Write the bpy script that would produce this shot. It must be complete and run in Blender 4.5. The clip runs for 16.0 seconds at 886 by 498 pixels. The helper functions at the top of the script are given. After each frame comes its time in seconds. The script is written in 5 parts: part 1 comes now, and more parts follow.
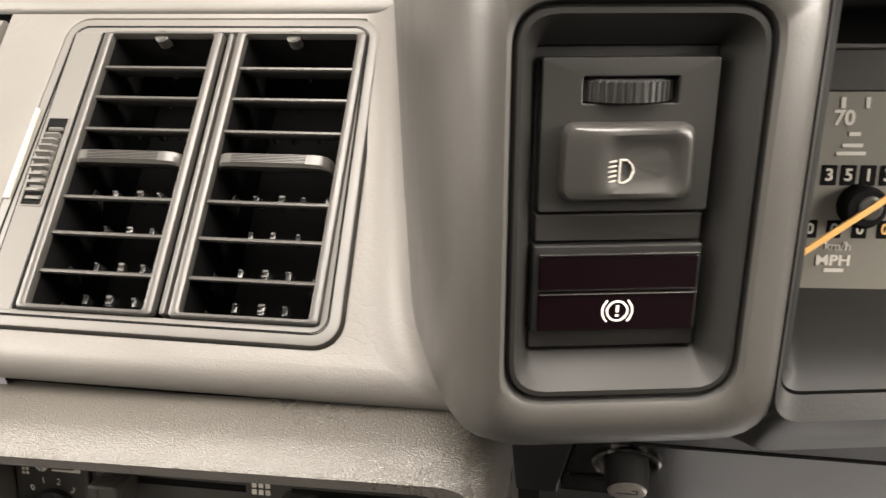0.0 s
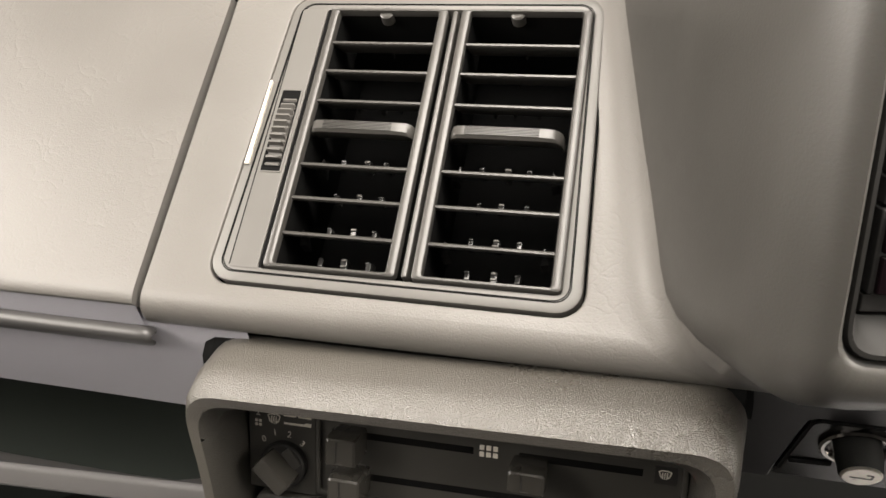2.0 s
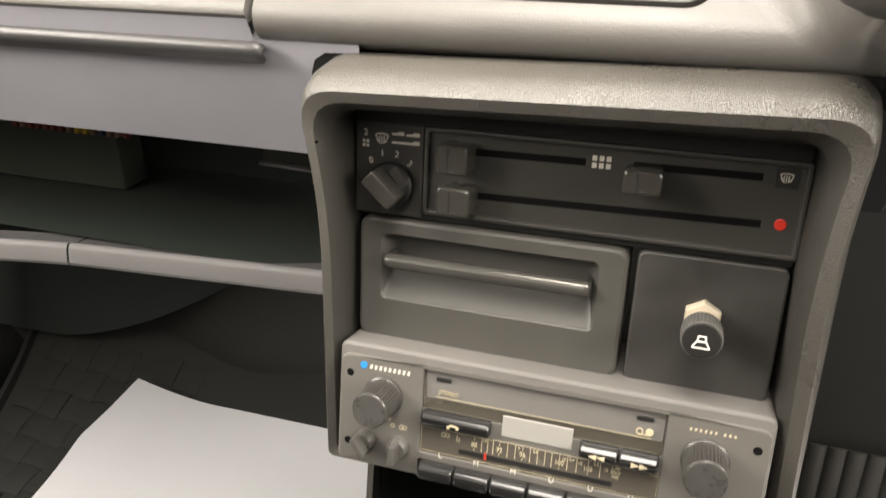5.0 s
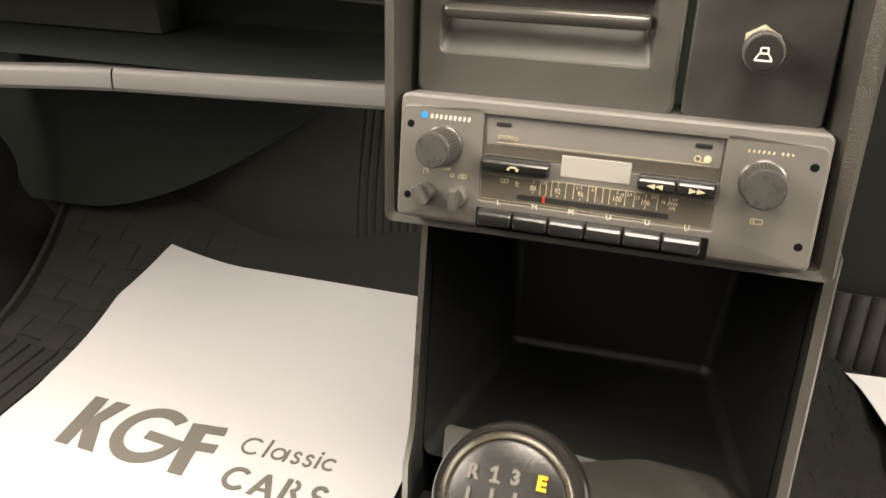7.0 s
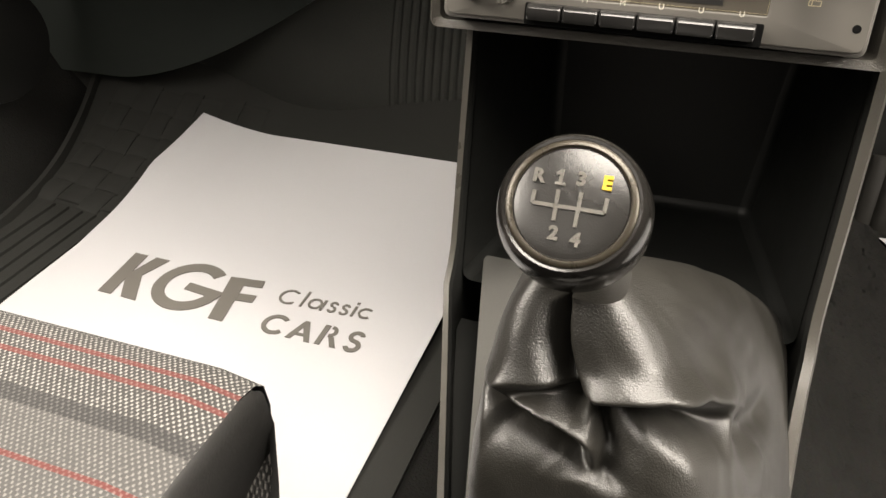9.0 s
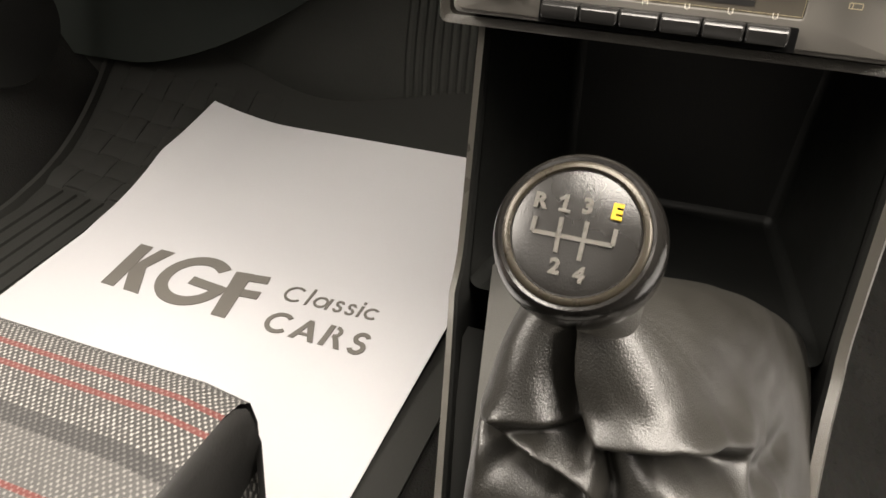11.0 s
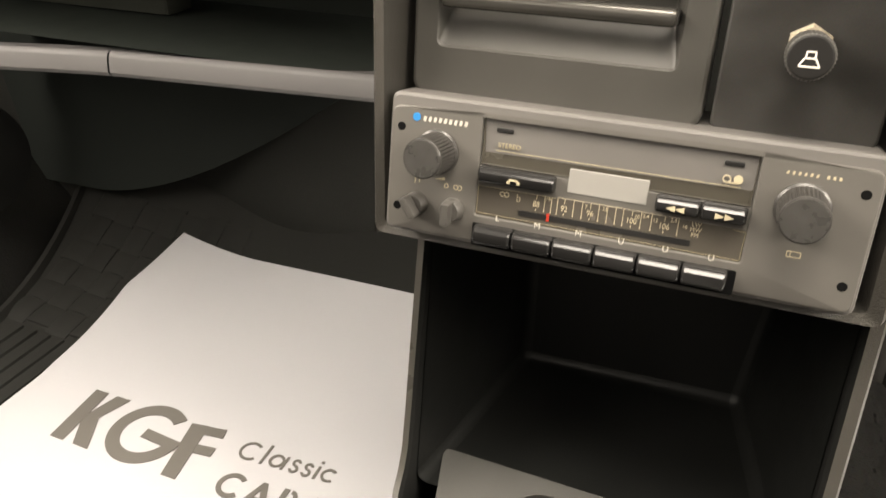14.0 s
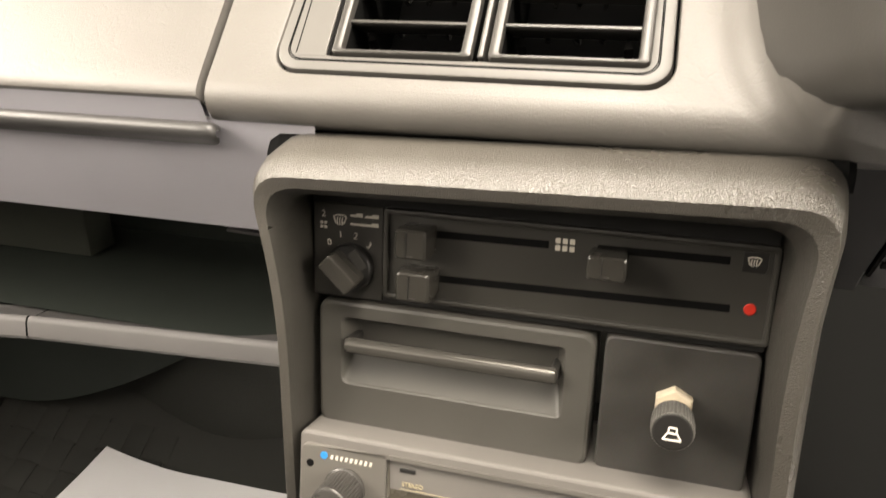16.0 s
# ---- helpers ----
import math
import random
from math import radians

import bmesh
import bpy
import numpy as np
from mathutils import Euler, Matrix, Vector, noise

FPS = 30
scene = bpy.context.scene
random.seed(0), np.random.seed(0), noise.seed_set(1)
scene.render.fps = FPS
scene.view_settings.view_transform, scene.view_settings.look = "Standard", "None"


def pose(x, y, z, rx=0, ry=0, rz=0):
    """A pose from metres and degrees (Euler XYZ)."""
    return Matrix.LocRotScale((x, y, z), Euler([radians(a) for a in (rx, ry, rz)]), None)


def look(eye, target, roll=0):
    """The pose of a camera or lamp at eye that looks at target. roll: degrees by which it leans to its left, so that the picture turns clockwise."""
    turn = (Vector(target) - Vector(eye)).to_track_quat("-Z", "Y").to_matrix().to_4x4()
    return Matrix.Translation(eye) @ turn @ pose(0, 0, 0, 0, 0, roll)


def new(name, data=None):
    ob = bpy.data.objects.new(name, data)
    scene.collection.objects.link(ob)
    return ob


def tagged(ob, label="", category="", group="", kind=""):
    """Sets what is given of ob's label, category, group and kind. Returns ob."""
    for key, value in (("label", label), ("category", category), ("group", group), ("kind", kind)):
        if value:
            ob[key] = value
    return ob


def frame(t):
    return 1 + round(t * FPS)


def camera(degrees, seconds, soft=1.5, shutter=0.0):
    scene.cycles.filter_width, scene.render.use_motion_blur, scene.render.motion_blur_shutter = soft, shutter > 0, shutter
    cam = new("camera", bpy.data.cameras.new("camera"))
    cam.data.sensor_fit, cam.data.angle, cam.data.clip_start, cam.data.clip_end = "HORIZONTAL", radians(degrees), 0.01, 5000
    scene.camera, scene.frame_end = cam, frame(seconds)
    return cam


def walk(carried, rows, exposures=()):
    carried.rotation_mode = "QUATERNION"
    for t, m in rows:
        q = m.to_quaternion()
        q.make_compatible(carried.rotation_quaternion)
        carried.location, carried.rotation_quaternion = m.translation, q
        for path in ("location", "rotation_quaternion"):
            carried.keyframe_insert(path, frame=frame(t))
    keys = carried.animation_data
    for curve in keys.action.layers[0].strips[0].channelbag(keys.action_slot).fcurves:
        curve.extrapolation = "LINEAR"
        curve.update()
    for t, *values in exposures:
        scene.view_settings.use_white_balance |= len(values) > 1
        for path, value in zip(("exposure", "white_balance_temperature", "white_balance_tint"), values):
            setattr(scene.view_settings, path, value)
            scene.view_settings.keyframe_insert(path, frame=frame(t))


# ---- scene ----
cam = camera(60.0, 16.0, shutter=0.3)
PATH = [
    (0, (0.048, 0.01, 0.623), (-0.248, 1.865, -0.064), -0.4),
    (0.5, (0.029, 0.006, 0.623), (-0.317, 1.855, -0.056), -0.6),
    (1, (0.012, 0.002, 0.622), (-0.379, 1.841, -0.059), -0.8),
    (1.5, (-0.002, -0.004, 0.618), (-0.443, 1.823, -0.064), -0.6),
    (2, (-0.013, -0.012, 0.616), (-0.487, 1.803, -0.077), -0.3),
    (2.5, (-0.019, -0.017, 0.607), (-0.527, 1.781, -0.107), -0.3),
    (3, (-0.021, -0.022, 0.599), (-0.561, 1.75, -0.155), -0.4),
    (3.2, (-0.021, -0.025, 0.594), (-0.575, 1.741, -0.164), -0.4),
    (5.3, (-0.034, -0.064, 0.515), (-0.59, 1.646, -0.361), 0.5),
    (5.5, (-0.035, -0.076, 0.501), (-0.591, 1.651, -0.342), 1.1),
    (6, (-0.036, -0.085, 0.489), (-0.596, 1.611, -0.41), 0.4),
    (6.5, (-0.037, -0.096, 0.473), (-0.596, 1.583, -0.459), -0.0),
    (7, (-0.04, -0.106, 0.456), (-0.59, 1.554, -0.514), -0.2),
    (7.5, (-0.04, -0.116, 0.441), (-0.592, 1.52, -0.569), -0.2),
    (8, (-0.039, -0.129, 0.421), (-0.589, 1.484, -0.626), 0.1),
    (8.5, (-0.042, -0.14, 0.41), (-0.594, 1.445, -0.678), 0.2),
    (8.7, (-0.042, -0.142, 0.408), (-0.599, 1.424, -0.703), -0.2),
    (10.8, (-0.043, -0.125, 0.403), (-0.639, 1.388, -0.761), -0.5),
    (11, (-0.043, -0.117, 0.403), (-0.649, 1.397, -0.755), -0.2),
    (11.5, (-0.041, -0.101, 0.4), (-0.668, 1.417, -0.743), 0.1),
    (12, (-0.039, -0.09, 0.399), (-0.686, 1.429, -0.731), 0.4),
    (12.5, (-0.036, -0.082, 0.407), (-0.696, 1.443, -0.705), 0.3),
    (13, (-0.034, -0.077, 0.416), (-0.7, 1.465, -0.67), 0.2),
    (13.5, (-0.034, -0.068, 0.435), (-0.694, 1.498, -0.619), -0.1),
    (14, (-0.034, -0.059, 0.45), (-0.677, 1.544, -0.559), -0.0),
    (14.5, (-0.036, -0.051, 0.471), (-0.651, 1.594, -0.486), 0.0),
    (15, (-0.034, -0.044, 0.494), (-0.619, 1.65, -0.394), -0.2),
    (15.5, (-0.032, -0.037, 0.521), (-0.594, 1.695, -0.307), -0.4),
    (16, (-0.027, -0.03, 0.546), (-0.564, 1.736, -0.225), -0.3),
]
walk(cam, [(t, look(eye, target, roll)) for t, eye, target, roll in PATH], [(0, 0.20, 6620, 11), (1.5, -0.10, 6560, 10.5), (3, -0.16, 6500, 10), (5.5, 0.42, 6600, 9), (7, 0.40, 7050, 10), (8.5, 0.21, 6750, 9.5), (11, 0.08, 6700, 10), (12.5, 0.05, 6700, 10), (14.5, 0.30, 6950, 10), (16, 0.40, 6950, 10)])
# ---------------------------------------------------------------- light
world = bpy.data.worlds.new("hall_light")
scene.world = world
world.use_nodes = True
world.node_tree.nodes["Background"].inputs[0].default_value = (1.0, 0.93, 0.84, 1)
world.node_tree.nodes["Background"].inputs[1].default_value = 0.49


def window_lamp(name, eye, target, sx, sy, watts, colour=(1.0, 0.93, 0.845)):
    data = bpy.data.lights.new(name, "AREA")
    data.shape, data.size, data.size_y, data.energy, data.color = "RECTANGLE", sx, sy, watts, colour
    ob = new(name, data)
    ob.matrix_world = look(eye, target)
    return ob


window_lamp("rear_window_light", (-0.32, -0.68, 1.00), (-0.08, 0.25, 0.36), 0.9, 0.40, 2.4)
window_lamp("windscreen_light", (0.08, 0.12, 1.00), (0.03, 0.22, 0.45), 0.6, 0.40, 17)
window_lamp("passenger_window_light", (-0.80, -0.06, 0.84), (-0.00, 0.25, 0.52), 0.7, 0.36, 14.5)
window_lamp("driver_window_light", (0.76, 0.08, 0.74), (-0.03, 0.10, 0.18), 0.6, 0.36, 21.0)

# ---------------------------------------------------------------- materials
MATS = {}


def mat(name, colour, rough=0.5, metal=0.0, grain=0.0, grain_size=0.0008, vary=0.12, blotch=0.05, spec=0.5, voronoi=False, wear=0.06, crease=0.0):
    """Procedural surface: fine relief of a given size in metres, and slow changes of tone and gloss."""
    if name in MATS:
        return MATS[name]
    m = bpy.data.materials.new(name)
    m.use_nodes = True
    t = m.node_tree
    b = t.nodes["Principled BSDF"]
    b.inputs["Metallic"].default_value = metal
    b.inputs["Specular IOR Level"].default_value = spec
    co = t.nodes.new("ShaderNodeTexCoord")
    big = t.nodes.new("ShaderNodeTexNoise")
    big.inputs["Scale"].default_value = 1.0 / blotch
    big.inputs["Detail"].default_value = 5
    big.inputs["Roughness"].default_value = 0.62
    t.links.new(co.outputs["Object"], big.inputs["Vector"])
    ramp = t.nodes.new("ShaderNodeMix")
    ramp.data_type = "RGBA"
    lo, hi = 1 - vary, 1 + vary
    ramp.inputs[6].default_value = (*[min(1, c * lo) for c in colour], 1)
    ramp.inputs[7].default_value = (*[min(1, c * hi) for c in colour], 1)
    t.links.new(big.outputs["Fac"], ramp.inputs[0])
    fine = t.nodes.new("ShaderNodeTexNoise")
    fine.inputs["Scale"].default_value = 1.0 / max(grain_size, 1e-5)
    fine.inputs["Detail"].default_value = 3
    t.links.new(co.outputs["Object"], fine.inputs["Vector"])
    mul = t.nodes.new("ShaderNodeMix")
    mul.data_type, mul.blend_type = "RGBA", "MULTIPLY"
    mul.inputs[0].default_value = vary
    t.links.new(ramp.outputs[2], mul.inputs[6])
    t.links.new(fine.outputs["Color"], mul.inputs[7])
    t.links.new(ramp.outputs[2] if vary < 0.02 else mul.outputs[2], b.inputs["Base Color"])
    rr = t.nodes.new("ShaderNodeMapRange")
    rr.inputs[1].default_value, rr.inputs[2].default_value = 0.3, 0.7
    rr.inputs[3].default_value, rr.inputs[4].default_value = max(0.03, rough - wear), min(1, rough + wear)
    t.links.new(big.outputs["Fac"], rr.inputs[0])
    t.links.new(rr.outputs[0], b.inputs["Roughness"])
    if grain:
        bump = t.nodes.new("ShaderNodeBump")
        bump.inputs["Strength"].default_value = min(1, grain)
        bump.inputs["Distance"].default_value = grain_size * 0.4
        if voronoi:
            vo = t.nodes.new("ShaderNodeTexVoronoi")
            vo.inputs["Scale"].default_value = 1.0 / grain_size
            add = t.nodes.new("ShaderNodeVectorMath")
            sc = t.nodes.new("ShaderNodeVectorMath")
            sc.operation = "SCALE"
            sc.inputs[3].default_value = grain_size * 0.9
            t.links.new(fine.outputs["Color"], sc.inputs[0])
            t.links.new(co.outputs["Object"], add.inputs[0])
            t.links.new(sc.outputs[0], add.inputs[1])
            t.links.new(add.outputs[0], vo.inputs["Vector"])
            inv = t.nodes.new("ShaderNodeMath")
            inv.operation = "SUBTRACT"
            inv.inputs[0].default_value = 1.0
            t.links.new(vo.outputs["Distance"], inv.inputs[1])
            t.links.new(inv.outputs[0], bump.inputs["Height"])
        else:
            t.links.new(fine.outputs["Fac"], bump.inputs["Height"])
        t.links.new(bump.outputs[0], b.inputs["Normal"])
        if crease:
            # long shallow wrinkles, warped cells seen only at their borders
            wv = t.nodes.new("ShaderNodeTexNoise")
            wv.inputs["Scale"].default_value, wv.inputs["Detail"].default_value = 45, 4
            t.links.new(co.outputs["Object"], wv.inputs["Vector"])
            wsc = t.nodes.new("ShaderNodeVectorMath")
            wsc.operation = "SCALE"
            wsc.inputs[3].default_value = 0.022
            t.links.new(wv.outputs["Color"], wsc.inputs[0])
            wad = t.nodes.new("ShaderNodeVectorMath")
            t.links.new(co.outputs["Object"], wad.inputs[0])
            t.links.new(wsc.outputs[0], wad.inputs[1])
            cells = t.nodes.new("ShaderNodeTexVoronoi")
            cells.feature = "DISTANCE_TO_EDGE"
            cells.inputs["Scale"].default_value = 110
            t.links.new(wad.outputs[0], cells.inputs["Vector"])
            edge = t.nodes.new("ShaderNodeMapRange")
            edge.inputs[1].default_value, edge.inputs[2].default_value = 0.0, 0.09
            t.links.new(cells.outputs["Distance"], edge.inputs[0])
            gate = t.nodes.new("ShaderNodeMapRange")
            gate.inputs[1].default_value, gate.inputs[2].default_value = 0.48, 0.66
            t.links.new(big.outputs["Fac"], gate.inputs[0])
            mask = t.nodes.new("ShaderNodeMath")
            mask.operation = "MULTIPLY"
            t.links.new(edge.outputs[0], mask.inputs[0])
            t.links.new(gate.outputs[0], mask.inputs[1])
            b2 = t.nodes.new("ShaderNodeBump")
            b2.inputs["Strength"].default_value = crease
            b2.inputs["Distance"].default_value = 0.0006
            t.links.new(mask.outputs[0], b2.inputs["Height"])
            t.links.new(bump.outputs[0], b2.inputs["Normal"])
            t.links.new(b2.outputs[0], b.inputs["Normal"])
    MATS[name] = m
    return m


DASH = mat("dash_vinyl", (0.118, 0.111, 0.102), 0.45, grain=0.34, grain_size=0.0009, vary=0.12, blotch=0.05, crease=0.17)
# Mauve plastic, its colour taken far down for the shade under the pod.
MAUVE_SHADED = mat("lower_mauve_shaded", (0.0060, 0.0054, 0.0059), 0.42, spec=0.2, grain=0.15, grain_size=0.0008, vary=0.08)
SYMBOL = mat("grey_symbol_print", (0.42, 0.40, 0.36), 0.5, vary=0.1)
DASHLOW = mat("dash_lower_plastic", (0.345, 0.338, 0.370), 0.55, grain=0.15, grain_size=0.0008, vary=0.08)
HOOD = mat("console_grained_plastic", (0.070, 0.0643, 0.0552), 0.31, grain=1.0, grain_size=0.00062, vary=0.18, voronoi=True, spec=0.8)
POD = mat("pod_plastic", (0.047, 0.0445, 0.0402), 0.40, spec=0.45, grain=0.13, grain_size=0.0009, vary=0.14)
BLACK = mat("black_plastic", (0.014, 0.0135, 0.013), 0.42, grain=0.12, grain_size=0.0005, vary=0.15)
PANEL = mat("panel_black", (0.017, 0.016, 0.015), 0.38, grain=0.10, grain_size=0.0005, vary=0.14)
SATIN = mat("satin_panel", (0.024, 0.023, 0.0212), 0.36, grain=0.10, grain_size=0.0004, vary=0.12)
# Near-black for truly black parts and for the shade in gaps and recesses.
VOID = mat("black_and_deep_shade", (0.004, 0.004, 0.004), 0.85, grain=0.1, grain_size=0.001, spec=0.08)
VENT = mat("vent_plastic", (0.047, 0.0445, 0.0405), 0.34, grain=0.12, grain_size=0.0006, vary=0.10)
FRAME = mat("vent_frame_grey", (0.098, 0.0930, 0.0860), 0.46, grain=0.12, grain_size=0.0006, vary=0.10)
RADIO = mat("radio_grey", (0.138, 0.130, 0.117), 0.40, metal=0.25, grain=0.12, grain_size=0.0003, vary=0.10)
RADIOTOP = mat("radio_trim", (0.138, 0.130, 0.121), 0.42, grain=0.1, grain_size=0.0004)
KNOB = mat("knob_grey", (0.055, 0.052, 0.048), 0.33, metal=0.3, grain=0.1, grain_size=0.0004)
GLOSS = mat("gloss_black_keys", (0.020, 0.0195, 0.019), 0.17, grain=0.05, grain_size=0.0006, vary=0.1)
WHITE = mat("white_print", (0.80, 0.77, 0.70), 0.5, vary=0.03)
PRINT = mat("worn_white_print", (0.56, 0.53, 0.46), 0.5, vary=0.10, blotch=0.004)
SLIDER = mat("slider_black", (0.032, 0.030, 0.026), 0.24, vary=0.14)
HEATPANEL = mat("heater_panel_satin", (0.035, 0.0332, 0.0290), 0.40, grain=0.10, grain_size=0.0005, vary=0.14)
CREAM = mat("cream_print", (0.46, 0.40, 0.27), 0.5, vary=0.05)
YELLOW = mat("yellow_print", (0.44, 0.30, 0.012), 0.45, vary=0.06)
RED = mat("red_print", (0.52, 0.024, 0.012), 0.45, vary=0.05)
BLUE = mat("blue_print", (0.02, 0.19, 0.46), 0.45, vary=0.05)
LABEL = mat("pale_label", (0.26, 0.25, 0.23), 0.5, vary=0.05)
WINDOWGLASS = mat("tape_window", (0.062, 0.056, 0.044), 0.24, metal=0.2, vary=0.08)
MAROON = mat("maroon_lens", (0.0042, 0.0017, 0.0026), 0.16, vary=0.15)
CHROME = mat("bright_metal", (0.62, 0.60, 0.56), 0.22, metal=1.0, vary=0.06)
BRASS = mat("worn_ivory_plastic", (0.47, 0.41, 0.31), 0.35, vary=0.1)
LEATHER = mat("black_leather", (0.023, 0.0215, 0.0182), 0.38, grain=0.42, grain_size=0.00062, vary=0.2, voronoi=True, spec=0.85)
KNOBLEATHER = mat("black_gloss_knob", (0.013, 0.012, 0.011), 0.14, grain=0.10, grain_size=0.0012, vary=0.2)
KNOBCAP = mat("knob_cap_black", (0.013, 0.012, 0.0108), 0.29, spec=0.6, grain=0.34, grain_size=0.0005, vary=0.25)
KNOBRING = mat("knob_ring_worn", (0.046, 0.039, 0.028), 0.30, metal=0.4, vary=0.3, blotch=0.01)
EMBOSS = mat("faded_white_emboss", (0.108, 0.102, 0.091), 0.30, vary=0.25, blotch=0.003)
PAPER = mat("white_paper", (0.550, 0.548, 0.566), 0.75, grain=0.06, grain_size=0.002, vary=0.03)
INK = mat("grey_ink", (0.15, 0.14, 0.125), 0.6, vary=0.12)
MAT = mat("floor_mat_rubber", (0.027, 0.0272, 0.0250), 0.7, spec=0.2, grain=0.3, grain_size=0.0012, vary=0.2)
SILL = mat("sill_carpet", (0.020, 0.0198, 0.0185), 0.95, grain=1.0, grain_size=0.0022, vary=0.35, spec=0.1)
CARPET = mat("dark_carpet", (0.015, 0.0147, 0.0136), 0.95, grain=1.0, grain_size=0.0022, vary=0.5, spec=0.1)
LINER = mat("footwell_liner", (0.037, 0.0378, 0.0345), 0.8, grain=0.3, grain_size=0.002, vary=0.25, spec=0.2)
SHELFBLACK = mat("shelf_black", (0.042, 0.049, 0.043), 0.6, grain=0.2, grain_size=0.001, vary=0.2, spec=0.2)
RAIL = mat("worn_rail_plastic", (0.078, 0.073, 0.064), 0.32, grain=0.5, grain_size=0.0007, vary=0.3, voronoi=True)
ASH = mat("ashtray_grey", (0.064, 0.0610, 0.0540), 0.42, grain=0.14, grain_size=0.0005, vary=0.14)
DIMCREAM = mat("dim_cream_print", (0.36, 0.31, 0.19), 0.5, vary=0.08)
# Matte black plastic; also carries the shade inside the console.
SHADE = mat("matte_black_and_shade", (0.014, 0.0143, 0.0134), 0.7, grain=0.2, grain_size=0.001, vary=0.2, spec=0.15)
SEATSIDE = mat("seat_side_vinyl", (0.030, 0.029, 0.028), 0.5, grain=0.4, grain_size=0.0012, vary=0.2)
SHELL = mat("cabin_trim", (0.10, 0.097, 0.092), 0.8, grain=0.2, grain_size=0.002, vary=0.1)
DIAL = mat("dial_face", (0.115, 0.108, 0.092), 0.45, vary=0.08)
NEEDLE = mat("needle_orange", (0.62, 0.36, 0.12), 0.4, vary=0.05)
CLUSTER = mat("cluster_dark", (0.0075, 0.0075, 0.0074), 0.5, vary=0.1, spec=0.18, grain=0.1, grain_size=0.0006)


# ---------------------------------------------------------------- builders (local units: millimetres)
def axes(o, X, Y):
    X = Vector(X).normalized()
    Y = Vector(Y)
    Y = (Y - X * X.dot(Y)).normalized()
    Z = X.cross(Y)
    m = Matrix((X, Y, Z)).transposed().to_4x4()
    m.translation = Vector(o)
    return m


def thing(name, m, label, category, group="", kind=""):
    ob = new(name)
    ob.empty_display_size = 0.01
    ob.matrix_world = m
    return tagged(ob, label, category, group, kind)


def part(name, bm, material, parent, label="", smooth=40, mm=True, at=None):
    """Links a bmesh as one mesh object under a thing or a part, in that thing's own axes."""
    if mm:
        bmesh.ops.scale(bm, vec=(0.001,) * 3, verts=bm.verts)
    bmesh.ops.recalc_face_normals(bm, faces=bm.faces)
    me = bpy.data.meshes.new(name)
    if smooth:
        for f in bm.faces:
            f.smooth = True
        for e in bm.edges:
            if len(e.link_faces) == 2:
                ang = e.calc_face_angle(0)
                a0, a1 = e.link_faces[0].calc_area(), e.link_faces[1].calc_area()
                # a wide flat face next to a narrow bevel keeps its own plane
                if ang > radians(smooth) or (ang > 0.12 and max(a0, a1) > 18 * min(a0, a1)):
                    e.smooth = False
    bm.to_mesh(me)
    bm.free()
    me.materials.append(material)
    ob = new(name, me)
    ob.parent = parent
    if at is not None:
        ob.matrix_basis = at
    return tagged(ob, label)


def twin(ob, name, at, parent=None):
    """One more part on the same mesh."""
    c = new(name, ob.data)
    c.parent = parent or ob.parent
    c.matrix_basis = at
    return c


def rrect(cx, cy, w, h, r, n=5):
    pts = []
    for sx, sy, a0 in ((1, 1, 0), (-1, 1, 90), (-1, -1, 180), (1, -1, 270)):
        for i in range(n + 1):
            a = radians(a0 + 90 * i / n)
            pts.append((cx + sx * (w / 2 - r) + r * math.cos(a), cy + sy * (h / 2 - r) + r * math.sin(a)))
    return pts


def rpoly(corners, r, n=5):
    """A polygon with rounded corners."""
    out = []
    k = len(corners)
    for i in range(k):
        p, a, b = Vector(corners[i]), Vector(corners[i - 1]), Vector(corners[(i + 1) % k])
        rr = r[i] if isinstance(r, (list, tuple)) else r
        d1, d2 = (a - p).normalized(), (b - p).normalized()
        for j in range(n + 1):
            s = j / n
            q0, q1 = p + d1 * rr, p + d2 * rr
            out.append(tuple(q0 * (1 - s) ** 2 + p * 2 * s * (1 - s) + q1 * s * s))
    return out


def rings(bm, loops, cap0=True, cap1=True, closed=False):
    """Skins a stack of rings of equal count, each a list of 3D points."""
    vs = [[bm.verts.new(p) for p in loop] for loop in loops]
    n = len(vs[0])
    pairs = list(zip(vs, vs[1:])) + ([(vs[-1], vs[0])] if closed else [])
    for a, b in pairs:
        for i in range(n):
            j = (i + 1) % n
            bm.faces.new((a[i], a[j], b[j], b[i]))
    if not closed:
        if cap0:
            bm.faces.new(vs[0])
        if cap1:
            bm.faces.new(vs[-1])
    return vs


def lift(pts, z):
    return [(x, y, z) for x, y in pts]


def slab(bm, cx, cy, w, h, z0, z1, r=1.0, b=0.4, n=4):
    """A plate with round corners and a softened front edge."""
    s = 1 if z1 > z0 else -1
    rings(bm, [lift(rrect(cx, cy, w, h, r, n), z0), lift(rrect(cx, cy, w, h, r, n), z1 - s * b),
               lift(rrect(cx, cy, w - 0.6 * b, h - 0.6 * b, max(r - 0.3 * b, 0.05), n), z1 - s * 0.3 * b),
               lift(rrect(cx, cy, w - 2 * b, h - 2 * b, max(r - b, 0.05), n), z1)])
    return bm


